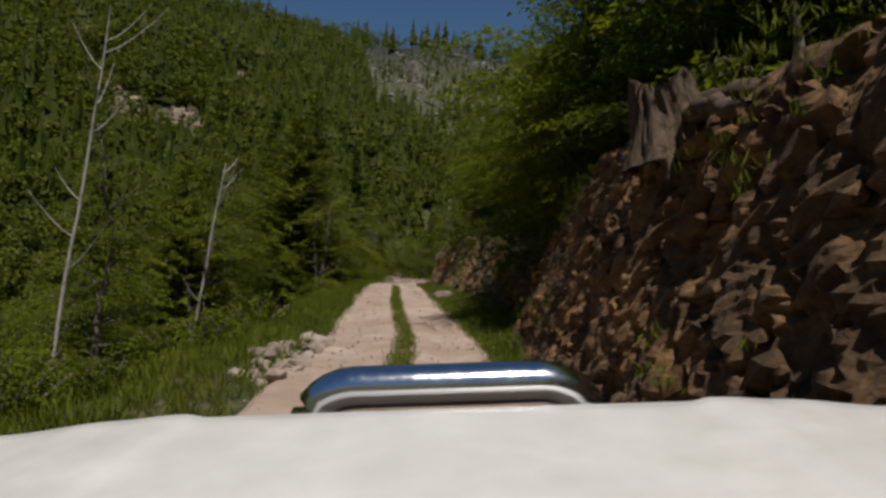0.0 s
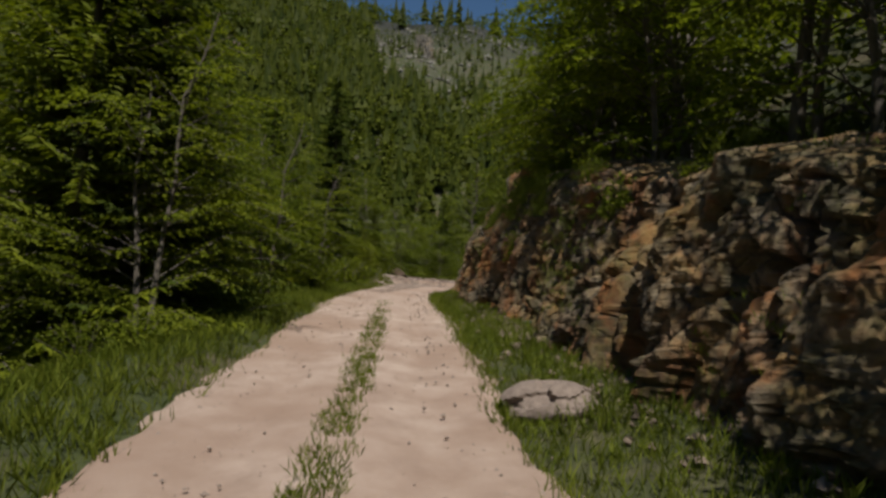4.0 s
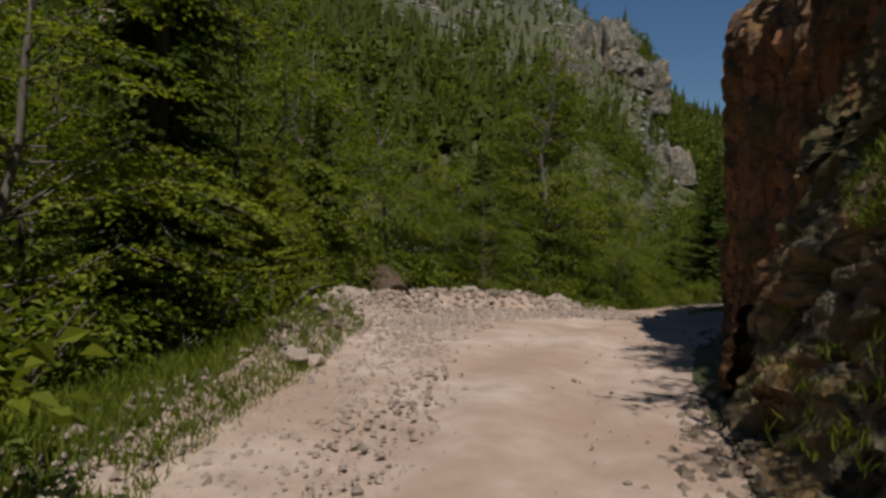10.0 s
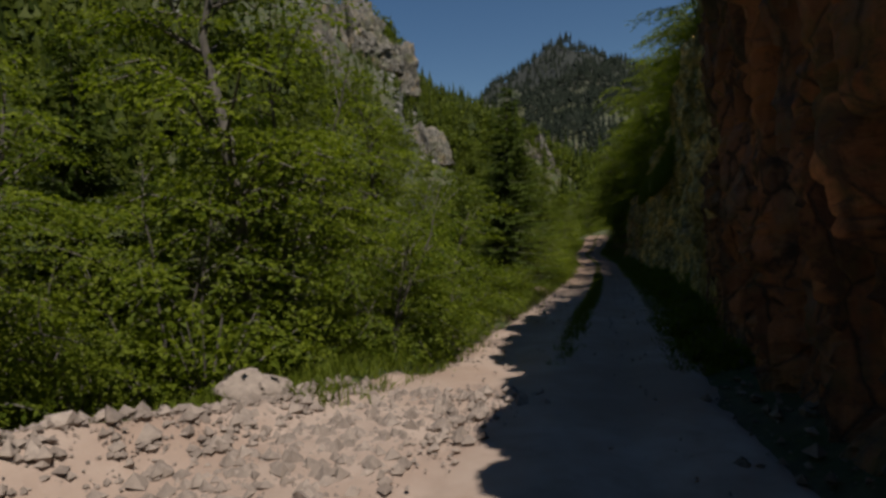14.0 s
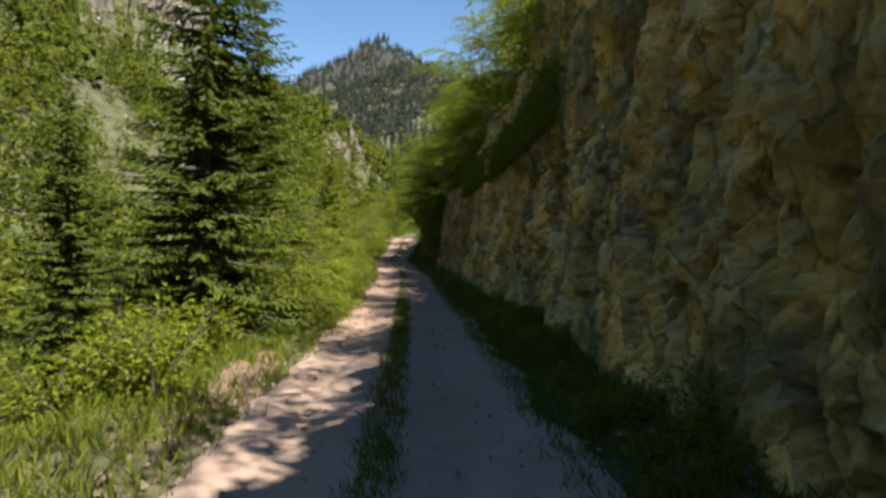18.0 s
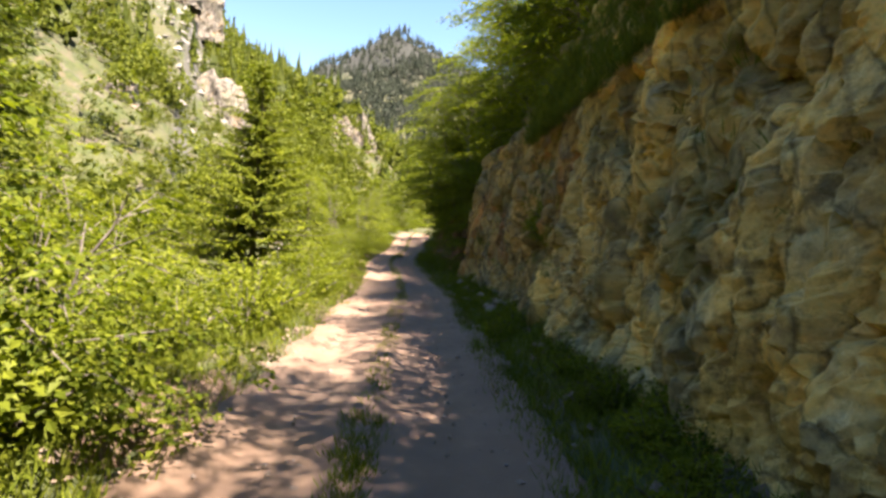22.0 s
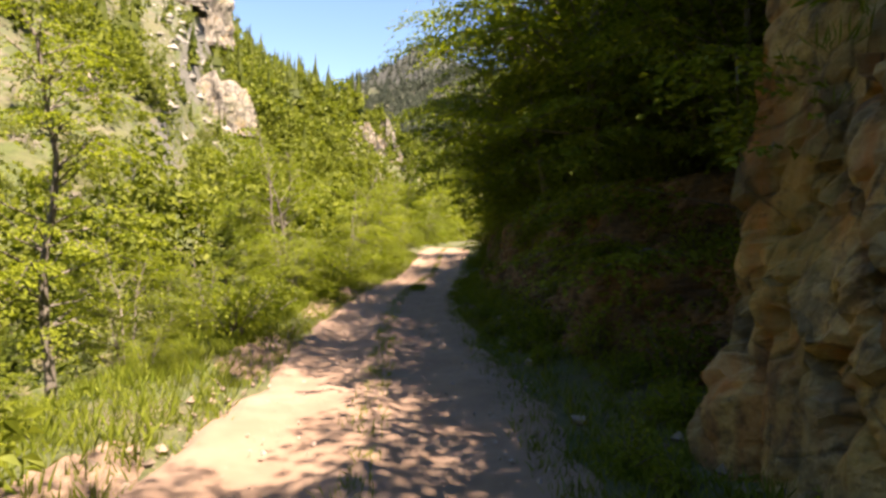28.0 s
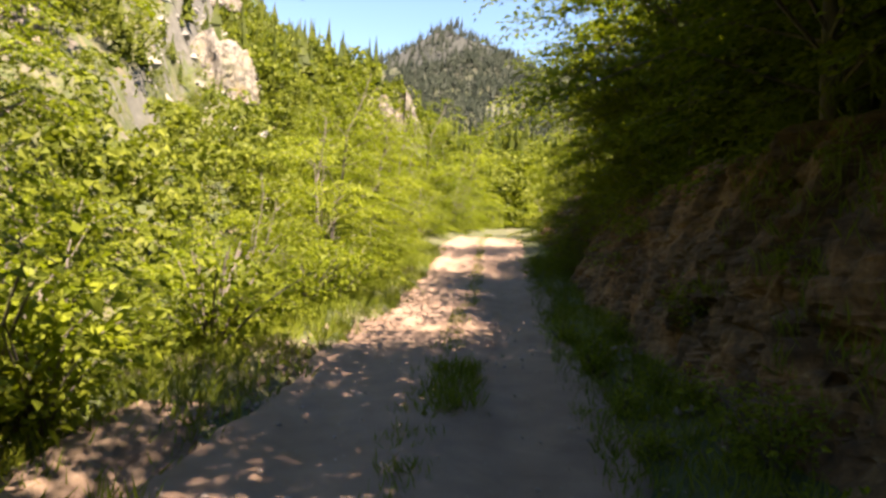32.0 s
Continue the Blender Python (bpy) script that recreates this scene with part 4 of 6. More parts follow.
THICKET = [kind_of(broadleaf("thicket_bush", 17, 3.4, 1.4, 0.066, 4, 8, 5, 0.03), "bushy young hornbeam at the road edge", "bush", "roadside thicket", 1.5),
           kind_of(broadleaf("thicket_bush", 18, 2.6, 1.3, 0.064, 5, 7, 5, 0.02), "low spreading hazel bush at the road edge", "bush", "roadside thicket", 1.5)]
FIR = [kind_of(spruce("spruce_tree", 21, 9.5, 2.8, 0.28, 0.03), "dark green spruce with drooping boughs", "conifer", "roadside conifers", 1.9),
       kind_of(spruce("fir_tree", 22, 6.5, 2.7, 0.16, 0.02, NEEDLE_FRESH, 0.17, 0.25), "young fir with fresh yellowish shoots", "conifer", "roadside conifers", 1.7),
       kind_of(spruce("old_spruce_tree", 23, 14.0, 2.7, 0.42, 0.12, NEEDLE, 0.36, 0.40), "tall old spruce with hanging boughs", "conifer", "roadside conifers")]
SHRUB = [kind_of(shrub("shrub", 31, 1.3, 0.10, 800), "low leafy green shrub on the verge", "shrub", "verge shrubs", 1.0),
         kind_of(shrub("bramble_bush", 32, 0.8, 0.09, 560), "low bramble bush with small leaves", "shrub", "verge shrubs", 1.0)]

# trees picked out one by one: kind, metres along, metres to the right, size
for kind, s, d, size in [
        (FIR[0], 30.5, -4.6, 1.05), (FIR[2], 50.0, -6.4, 0.9), (FIR[1], 50.8, -4.9, 0.5), (FIR[2], 44.0, -10.5, 1.0), (FIR[0], 78.4, -3.6, 0.9), (FIR[0], 77.0, -5.0, 0.55),
        (FIR[1], 98.0, -3.9, 1.0), (FIR[0], 82.2, -3.5, 0.85), (FIR[0], 62.5, -8.0, 0.9), (FIR[0], 66.0, -9.5, 0.8), (HORN[3], 34.0, -4.6, 0.75), (HORN[1], 38.5, -5.4, 0.8), (HORN[1], 122.0, -3.6, 0.72),
        (HORN[3], 123.5, -4.4, 0.62), (HORN[1], 15.5, 3.6, 0.85), (HORN[0], 12.5, 4.2, 0.9), (HORN[1], 18.5, 5.2, 0.9), (HORN[2], 126.5, -2.9, 0.5), (HORN[2], 131.0, -3.2, 0.8),
        (HORN[3], 111.0, -4.2, 0.62), (HORN[1], 114.0, 6.0, 0.9), (HORN[0], 119.0, 5.6, 0.95), (HORN[1], 125.0, 5.8, 0.9), (HORN[0], 131.0, 3.6, 0.9), (HORN[2], 137.0, 2.6, 1.1)]:
    plant(kind, s, d, size)

# rows of young trees on the valley side
for k in range(76):
    s = -6 + k * 2.05 + PLANT_RNG.uniform(-0.6, 0.6)
    spare = float(np.interp(s, WIDE_S, WIDE_L)) - 1.6
    d = -PLANT_RNG.uniform(3.2, 11.0) - spare
    if -2 < s < 24:
        d -= 4.5
    small = 1.0
    if 98 <= s < 119:
        d, small = d - 6.0, 0.45
    if 119 <= s < 146:
        d, small = d - 2.5, 0.6
    if PLANT_RNG.random() < 0.74:
        plant(HORN[int(PLANT_RNG.integers(0, 4))], s, d, small * PLANT_RNG.uniform(0.55, 0.95))
    else:
        plant(FIR[int(PLANT_RNG.integers(0, 3))], s, d - 1, small * PLANT_RNG.uniform(0.45, 0.85))
# more trees down the slope
for k in range(50):
    s, d = -10 + k * 3.1 + PLANT_RNG.uniform(-1, 1), -PLANT_RNG.uniform(11, 26)
    kind = (HORN if d > -17 else DEEP)[int(PLANT_RNG.integers(0, 2))] if PLANT_RNG.random() < 0.85 else FIR[int(PLANT_RNG.integers(0, 2))]
    if s < 94 or k % 3 == 0:
        plant(kind, s, d, PLANT_RNG.uniform(0.7, 1.1) * (0.62 if s > 94 else 1.0))
# spruces that stand out of the woods in the valley
for k in range(34):
    plant(FIR[(0, 2, 0, 1)[k % 4]], PLANT_RNG.uniform(8, 100), -PLANT_RNG.uniform(15, 46), PLANT_RNG.uniform(0.75, 1.2))
# the wooded outside of the bend
for k in range(36):
    s = 46 + k * 0.75
    plant(HORN[k % 4], s, -PLANT_RNG.uniform(4.8, 11.5) - float(np.interp(s, WIDE_S, WIDE_L)) + 1.6, PLANT_RNG.uniform(0.8, 1.25))
# trees over the rock face
for k in range(62):
    s = 2 + k * 2.2 + PLANT_RNG.uniform(-0.7, 0.7)
    b, h, lean = (float(a) for a in foot(s))
    if not 38 < s < 65:
        plant(HORN[k % 3] if k % 2 and not 20 < s < 64 else DEEP[0], s, b + max(lean, 0) + PLANT_RNG.uniform(1.0, 2.2) + 1.5 * (s < 4), PLANT_RNG.uniform(0.6, 0.95))
# bank trees; those behind the start are unseen and added for deep shade
for k in range(16):
    s = -14 + k * 2.1 + PLANT_RNG.uniform(-0.5, 0.5)
    b, h, lean = (float(a) for a in foot(s))
    plant(HORN[(k * 2 + 1) % 3], s, b + lean + PLANT_RNG.uniform(0.6, 4.2) + 3.0 * (s < 5), PLANT_RNG.uniform(0.8, 1.15))
# woods above the rock face
for k in range(28):
    s = 10 + k * 4.1 + PLANT_RNG.uniform(-0.8, 0.8)
    b, h, lean = (float(a) for a in foot(s))
    plant(DEEP[k % 2], s, b + max(lean, 0) + PLANT_RNG.uniform(3.8, 8.0), PLANT_RNG.uniform(0.8, 1.15))
# thicket close to the road on its valley side
for k in range(70):
    s = 63 + k * 1.12 + PLANT_RNG.uniform(-0.4, 0.4)
    if not (67 < s < 78.5 or 93 < s < 99 or (99 <= s < 112 and k % 2)):
        plant(THICKET[k % 2], s, -PLANT_RNG.uniform(2.6, 4.4), PLANT_RNG.uniform(0.55, 1.0) * (1.25 if s < 93 else 0.36 if 99 <= s < 112 else 0.8 if 112 <= s < 120 else 0.75 if s > 125 else 1.0))
for s, d, size in ((48.4, 7.6, 1.1), (49.0, 9.0, 1.2), (42.0, 7.4, 0.9)):
    plant(HORN[1], s, d, size)
# low-crowned trees over the bank of the last stretch
for k in range(19):
    plant(LOW[k % 2], 110.4 + k * 1.75, PLANT_RNG.uniform(4.3, 5.0) + 0.7 * (k > 1), PLANT_RNG.uniform(0.78, 0.94), over=True)
for k in range(5):
    plant(TALL[k % 2], 107 + k * 2.8, PLANT_RNG.uniform(5.6, 7.2), PLANT_RNG.uniform(1.0, 1.2), over=True)
for kind, s, d, size in ((TALL[0], 114.0, 3.9, 0.9), (TALL[1], 117.0, 4.0, 0.95), (TALL[0], 120.5, 3.9, 0.9), (TALL[1], 125.0, 4.0, 1.0), (TALL[0], 130.0, 4.0, 1.0), (TALL[1], 134.0, 4.2, 1.0), (TALL[0], 138.0, 4.2, 1.0), (HORN[1], 133.5, -4.0, 0.75), (HORN[0], 137.5, -3.6, 0.75), (HORN[0], 141.0, -3.4, 0.8), (FIR[0], 122.0, 5.6, 0.9), (FIR[2], 127.5, 5.4, 0.8)):
    plant(kind, s, d, size, over=True)
# trees farther up the slope, added to keep light off the last stretch
for k in range(40):
    plant(DEEP[k % 2], 99 + k * 1.1, PLANT_RNG.uniform(9.0, 15.0), PLANT_RNG.uniform(1.05, 1.5))
# dark woods over the low face, before the tall one
for s, d, size in ((40.5, 7.4, 0.9), (43.0, 7.4, 1.0), (45.6, 8.6, 1.0), (47.8, 7.6, 1.1), (48.6, 8.0, 1.2), (45.0, 8.4, 1.2), (42.0, 9.0, 1.2)):
    plant(LOW[int(s * 2) % 2], s, d, size, over=True)
for s, d, size in ((11.6, 3.9, 0.55), (14.5, 4.2, 0.62)):
    plant(TALL[int(s) % 2], s, d, size, over=True)
for kind, s, d, size in ((FIR[0], 80.6, -4.0, 0.7), (FIR[0], 85.0, -4.4, 0.55)):
    plant(kind, s, d, size)
# big trees close below the road before the bend
for kind, s, d, size in ((HORN[1], 37.0, -5.6, 1.1), (HORN[0], 39.6, -6.2, 1.2), (HORN[1], 41.6, -7.4, 1.15), (HORN[0], 44.0, -6.4, 1.1), (FIR[0], 46.2, -7.2, 1.15), (FIR[2], 40.5, -9.5, 1.1), (HORN[3], 33.0, -6.0, 1.15),
                         (HORN[1], 23.0, -7.4, 1.05), (HORN[3], 18.0, -8.6, 1.0), (FIR[1], 29.2, -5.4, 1.5), (FIR[1], 24.0, -8.4, 1.3), (HORN[0], 31.6, -4.9, 1.0)):
    plant(kind, s, d, size)
for s, d, size in ((46.4, 6.6, 0.75), (44.8, 7.4, 0.8), (48.0, 6.4, 0.7)):
    plant(TALL[0], s, d, size, over=True)
# deep woods over the first bank
for k in range(4):
    plant(LOW[k % 2], 13.4 + k * 1.0, PLANT_RNG.uniform(5.6, 7.2), PLANT_RNG.uniform(0.8, 1.05), over=True)
# the last two are added to shade the bank
for s, d, size in ((13.8, 4.4, 0.9), (17.5, 5.0, 0.8), (4.2, 5.2, 0.85), (6.6, 5.8, 0.8)):
    plant(TALL[0], s, d, size, over=True)
# tall trees along the top of the rock face
for k in range(8):
    s = 90 + k * 2.3
    plant(TALL[k % 2], s, float(foot(s)[0]) + PLANT_RNG.uniform(2.8, 4.0), PLANT_RNG.uniform(0.7, 0.95), over=True)
for k in range(18):
    on_face(SHRUB[k % 2], 108.6 + k * 0.24 + 0.05 * k * k, PLANT_RNG.uniform(0.1, 0.95), PLANT_RNG.uniform(0.4, 0.75))
for s, d, size in ((22, 5.6, 0.7), (26, 5.4, 0.75), (29.5, 5.8, 0.8), (33, 5.6, 0.8), (46.5, 7.0, 0.8)):
    plant(TALL[int(s) % 2], s, d, size, over=True)
# bushes that grow out of the last bank and along its foot
for k in range(20):
    on_face(SHRUB[k % 2], 110.5 + k * 0.62, PLANT_RNG.uniform(0.55, 1.0), PLANT_RNG.uniform(0.45, 0.8))
for k in range(14):
    s = 109.4 + k * 0.75
    plant(SHRUB[k % 2], s, float(foot(s)[0]) - PLANT_RNG.uniform(0.0, 0.35), PLANT_RNG.uniform(0.45, 0.7), over=True)
# trees round the top of the far ramp
for k in range(16):
    plant(HORN[k % 3], 147 + k * 1.5, -PLANT_RNG.uniform(3.4, 8.0) if k % 3 else PLANT_RNG.uniform(3.4, 5.0), PLANT_RNG.uniform(0.6, 1.0))
for k in range(18):
    plant(THICKET[k % 2], 136 + k * 1.1, -PLANT_RNG.uniform(2.6, 4.2) if k % 3 else PLANT_RNG.uniform(2.8, 3.6), PLANT_RNG.uniform(0.7, 1.1))
# bushes that hide the face at the far end
for k in range(12):
    plant(HORN[2], 110.0 + k * 2.6, 4.3 + PLANT_RNG.uniform(0, 1.0), PLANT_RNG.uniform(0.5, 0.75))
for k in range(130):
    s = PLANT_RNG.uniform(-4, 140)
    right_side = PLANT_RNG.random() < 0.35
    b = float(foot(s)[0])
    spare = float(np.interp(s, WIDE_S, WIDE_L)) - 1.6
    if right_side and s < 52:
        continue
    plant(SHRUB[k % 2], s, b - 0.1 if right_side else -PLANT_RNG.uniform(2.4, 4.2) - spare, PLANT_RNG.uniform(0.5, 1.25) * (0.45 if right_side else 1.0))


for k in range(150):
    s = PLANT_RNG.uniform(62, 128) if k < 110 else PLANT_RNG.uniform(62, 110)
    plant(SHRUB[1], s, float(foot(s)[0]) - PLANT_RNG.uniform(0.1, 0.9), PLANT_RNG.uniform(0.3, 0.55), over=True)
for k in range(46):
    s = PLANT_RNG.uniform(13, 108)
    if not 50 < s < 62:
        on_face(SHRUB[k % 2], s, PLANT_RNG.uniform(0.25, 0.98), PLANT_RNG.uniform(0.35, 0.85))


# low bushes that close the verge below the high face
for k in range(34):
    plant(SHRUB[k % 2], 86 + k * 0.62, -PLANT_RNG.uniform(2.1, 3.1), PLANT_RNG.uniform(0.55, 1.0))


# ---- far woods ----
# ground before the crags, where few trees stand
BARE = [(48, 250, 17), (66, 256, 12), (31, 226, 9), (59, 211, 12), (57, 199, 8), (106, 226, 13), (101, 216, 10)]


def far_woods():
    rng = np.random.default_rng(77)
    n = 13500
    far_left = np.arange(n) >= 10000
    az = np.radians(np.where(far_left, rng.uniform(-60, -7, n), rng.uniform(-95, 40, n)))
    r = np.where(far_left, rng.uniform(130, 255, n), np.where(rng.random(n) < 0.6, rng.uniform(22, 150, n), rng.uniform(90, 300, n)))
    x, y = 5 + r * np.sin(az), 55 + r * np.cos(az)
    s, d, _ = near_road(x, y)
    u, bearing = slope_at(x, y)
    bare = fbm(x * 0.03, y * 0.03, 0 * x, 4, 41) + 0.5
    open_slope = smooth_step(u, 0.42, 0.62) * np.where((bearing > -12) & (bearing < 19), 0.92, 0.12) - 0.5 * smooth_step(u, 0.9, 0.98) * (bearing < 10)
    open_slope = open_slope + 0.8 * np.exp(-(((u - 0.12) / 0.16) ** 2 + ((bearing + 12) / 14) ** 2)) * (r > 60)
    keep = (d < -24) & (u > -0.35) & (bare + (rng.random(n) - 0.5) * 0.9 > open_slope)
    for x0, y0, rx, ry in OPEN:
        keep &= (((x - x0) / rx) ** 2 + ((y - y0) / ry) ** 2 > 1.0) | (rng.random(n) < 0.12)
    for x0, y0, rx, ry in STONY:
        keep &= ((x - x0) / rx) ** 2 + ((y - y0) / ry) ** 2 > 1.0
    for x0, y0, r0 in BARE:
        keep &= (np.hypot(x - x0, y - y0) > r0) | (rng.random(n) < 0.12)
    keep &= (d < -70) | (rng.random(n) < 0.42)
    mx, my = np.r_[rng.uniform(170, 520, 5000), rng.uniform(90, 330, 2200), rng.uniform(66, 190, 2600), rng.uniform(150, 290, 3200)], np.r_[rng.uniform(400, 660, 5000), rng.uniform(190, 440, 2200), rng.uniform(160, 320, 2600), rng.uniform(280, 430, 3200)]
    clear = np.ones(len(mx), bool)
    for x0, y0, r0 in BARE:
        clear &= (np.hypot(mx - x0, my - y0) > r0) | (rng.random(len(mx)) < 0.12)
    mx, my = mx[clear], my[clear]
    # low bushes strewn over the open rocky slope
    baz, br = np.radians(rng.uniform(-12, 20, 1500)), rng.uniform(140, 262, 1500)
    ox = np.concatenate([rng.normal(x0, rx * 0.6, 60) for x0, _, rx, _ in OPEN])
    oy = np.concatenate([rng.normal(y0, ry * 0.6, 60) for _, y0, _, ry in OPEN])
    bush = len(baz) + len(ox)
    mx, my = np.r_[mx, 5 + br * np.sin(baz), ox], np.r_[my, 55 + br * np.cos(baz), oy]
    x, y = np.r_[x[keep], mx], np.r_[y[keep], my]
    z = ground_height(x, y)
    small = np.r_[smooth_step(u[keep], 0.5, 0.7) * (u[keep] < 0.93) * (bearing[keep] > -10), np.zeros(len(mx) - bush), rng.uniform(1.1, 1.5, bush)]
    mountain = ((x > 140) & (y > 270)) | (y > 395)
    conifer = rng.random(len(x)) < mountain * 1.0 + np.where(vnoise(x * 0.02, y * 0.02, 0 * x, 5) > 0.5, 0.48, 0.14)
    conifer &= near_road(x, y)[1] < -60
    # conifers: stacked ragged skirts
    tiers, points = 7, 6
    for name, label, mat, some in (("conifer_forest", "dark spruces covering the far slopes", NEEDLE_FAR, conifer & ~mountain), ("mountain_forest", "pines on the far mountain, its shade and haze put into their colour", NEEDLE_MOUNTAIN_SHADED, conifer & mountain)):
        cx, cy, cz = x[some], y[some], z[some]
        m = len(cx)
        height = rng.uniform(7.0, 17, m) * (1 - 0.55 * small[some]) * (0.5 if name == "mountain_forest" else 1.0)
        verts, faces, at = [], [], 0
        for t in range(tiers):
            a = np.arange(points) * 2 * math.pi / points + rng.uniform(0, 6, (m, 1))
            r = height[:, None] * 0.19 * (1 - t / (tiers + 0.2)) * np.where(np.arange(points) % 2, 0.55, 1.15) * rng.uniform(0.7, 1.25, (m, points))
            low = height * (0.08 + 0.118 * t)
            ring = np.stack([cx[:, None] + r * np.cos(a), cy[:, None] + r * np.sin(a), (cz + low)[:, None] + rng.uniform(-0.03, 0.03, (m, points)) * height[:, None]], -1)
            tip = np.stack([cx, cy, cz + low + height * 0.27], -1)[:, None]
            verts.append(np.concatenate([ring, tip], 1).reshape(-1, 3))
            base = at + np.arange(m)[:, None] * (points + 1)
            for k in range(points):
                faces.append(np.concatenate([base + k, base + (k + 1) % points, base + points], 1))
            at += m * (points + 1)
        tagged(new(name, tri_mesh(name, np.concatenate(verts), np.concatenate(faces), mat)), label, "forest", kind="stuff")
    # broadleaf crowns: lumps of leaf sprays whose faces turn outward
    gap = near_road(x, y)[1]
    verts, faces, at = [], [], 0
    for some, lumps, per, blade in ((~conifer & (gap > -75), 12, 19, 0.060), (~conifer & (gap <= -75), 7, 7, 0.105)):
        bx, by, bz = x[some], y[some], z[some]
        m = len(bx)
        height = rng.uniform(5.0, 12.0, m) * (1 - 0.6 * small[some]) * np.where(by > 395, 0.6, 1.0)
        slim = rng.uniform(0.24, 0.38, m)
        way = rng.normal(0, 1, (m, lumps, 3))
        way /= np.linalg.norm(way, axis=2, keepdims=True)
        centre = np.stack([bx, by, bz + height * 0.54], -1)[:, None] + way * rng.uniform(0.45, 1.0, (m, lumps, 1)) * np.stack([height * slim, height * slim, height * 0.44], -1)[:, None]
        face = rng.normal(0, 1, (m, lumps, per, 3)) + way[:, :, None] * 0.8 + [0, 0, 0.5]
        face /= np.linalg.norm(face, axis=3, keepdims=True)
        lump = (height[:, None] * rng.uniform(0.10, 0.19, (m, lumps)))[:, :, None, None]
        p = (centre[:, :, None] + face * lump * [1, 1, 0.62]).reshape(-1, 3)
        n = len(p)
        face = face.reshape(-1, 3) + rng.normal(0, 0.25, (n, 3))
        size = np.repeat(height, lumps * per) * rng.uniform(0.7, 1.4, n) * blade
        lv, lf = leaves(p, np.cross(face, rng.normal(0, 1, (n, 3))) - [0, 0, 0.15], face, size, size * 0.75)
        verts.append(lv)
        faces.append(lf + at)
        at += len(lv)
    tagged(new("broadleaf_forest", tri_mesh("broadleaf_forest", np.concatenate(verts), np.concatenate(faces), LEAF_FAR)), "light green broadleaf woods on the far slopes", "forest", kind="stuff")


far_woods()


# ---- grass on verges and between the wheel tracks ----
def grass():
    rng = np.random.default_rng(9)
    tufts = []
    for n, lo, hi, s0, s1, tall in ((17000, -3.4, -1.35, -4, 142, 0.20), (9500, -0.16, 0.14, -4, 150, 0.10), (8500, 1.5, 3.2, -4, 62, 0.17), (7500, 1.5, 3.2, 62, 109, 0.15), (2600, 1.5, 3.2, 109, 140, 0.15), (90, 0.05, 0.45, 123.6, 125.4, 0.16), (99, -5.2, -4.3, 50, 54, 0.14), (98, -5.2, -4.4, 53, 57, 0.14), (97, -4.4, -3.2, 46, 50, 0.14)):
        s, d = rng.uniform(s0, s1, n), rng.uniform(lo, hi, n)
        if n < 100:
            keep = s > 0
        elif lo > 1:
            b, _, _ = foot(s)
            d = 1.38 + rng.random(n) ** 1.15 * np.maximum(0.1, b - 1.3)
            keep = (fbm(s * 0.25, 0 * s, 0 * s, 2, 4) > -0.42) & ((s < 43) | (s > 62))
        elif hi > 0:
            keep = (fbm(s * 0.3, 0 * s, 0 * s, 3, 6) > -0.27) & (rng.random(n) < np.interp(s, [22, 36, 62, 67], [1, 0, 0, 1])) & ((s < 88) | (rng.random(n) < 0.2))
        else:
            keep = (fbm(s * 0.3, d * 0.3, 0 * s, 3, 7) > -0.4) & (d < -1.38 - 0.4 * rng.random(n))
            keep &= (s < 44) | (s > 60) | (d < -2.6)
            d = d - (np.interp(s, WIDE_S, WIDE_L) - 1.6)
        s, d = s[keep], d[keep]
        tufts.append((along(s, d), np.full(len(s), tall)))
    # grassy slope that leans back over the top of the low face, and a fringe along the high one
    s = rng.uniform(42, 51.5, 2600)
    tufts.append((along(s, -np.interp(s, WIDE_S, WIDE_L) + 0.1 - 1.6 * rng.random(2600)), np.full(2600, 0.14)))
    for n, s0, s1, deep, tall in ((9000, 20, 50, 3.2, 0.15), (5000, 66, 108, 1.6, 0.22)):
        s = rng.uniform(s0, s1, n)
        b, h, lean = foot(s)
        tufts.append((along(s, b + np.maximum(lean, 0) + 0.35 + deep * rng.random(n) ** 1.3), np.full(n, tall)))
    # tufts that hang on the ledges of the rock face
    n = 6500
    s, t = rng.uniform(0, 125, n), rng.uniform(0.1, 1.0, n) ** 0.8
    b, h, lean = foot(s)
    keep = fbm(s * 0.6, t * h * 0.6, 0 * s, 3, 15) > np.where((s > 50) & (s < 64), 0.16, 0.03)
    s, t, b, h, lean = (a[keep] for a in (s, t, b, h, lean))
    ledge = along(s, b + lean * t ** 1.2 - 0.12)
    ledge[:, 2] += t * h
    hang = np.where(s < 50, 0.10, 0.17)
    # turf on the upper half of the low face
    s, t = rng.uniform(30, 47.5, 3600), rng.uniform(0.66, 1.02, 3600)
    keep = fbm(s * 0.5, t * 3, 0 * s, 3, 25) > -0.08
    s, t = s[keep], t[keep]
    b, h, lean = foot(s)
    turf = along(s, b + lean * np.minimum(t, 1) ** 1.2 + 0.9 * smooth_step(t, 0.86, 1.02) - 0.2)
    turf[:, 2] += t * h
    # a grassy shelf across the high face
    s, up = rng.uniform(79, 97, 3000), 4.1 + 1.3 * rng.random(3000) ** 1.5
    b, h, lean = foot(s)
    shelf = along(s, b + lean * np.minimum(up / h, 1) ** 1.2 - 0.25 - 0.2 * rng.random(3000))
    shelf[:, 2] += up
    ledge = np.concatenate([ledge, turf, shelf])
    at_face = len(ledge)
    at = np.concatenate([t[0] for t in tufts] + [ledge])
    tall = np.concatenate([t[1] for t in tufts] + [hang, np.full(len(turf), 0.11), np.full(3000, 0.18)])
    s, d, z = near_road(at[:, 0], at[:, 1])
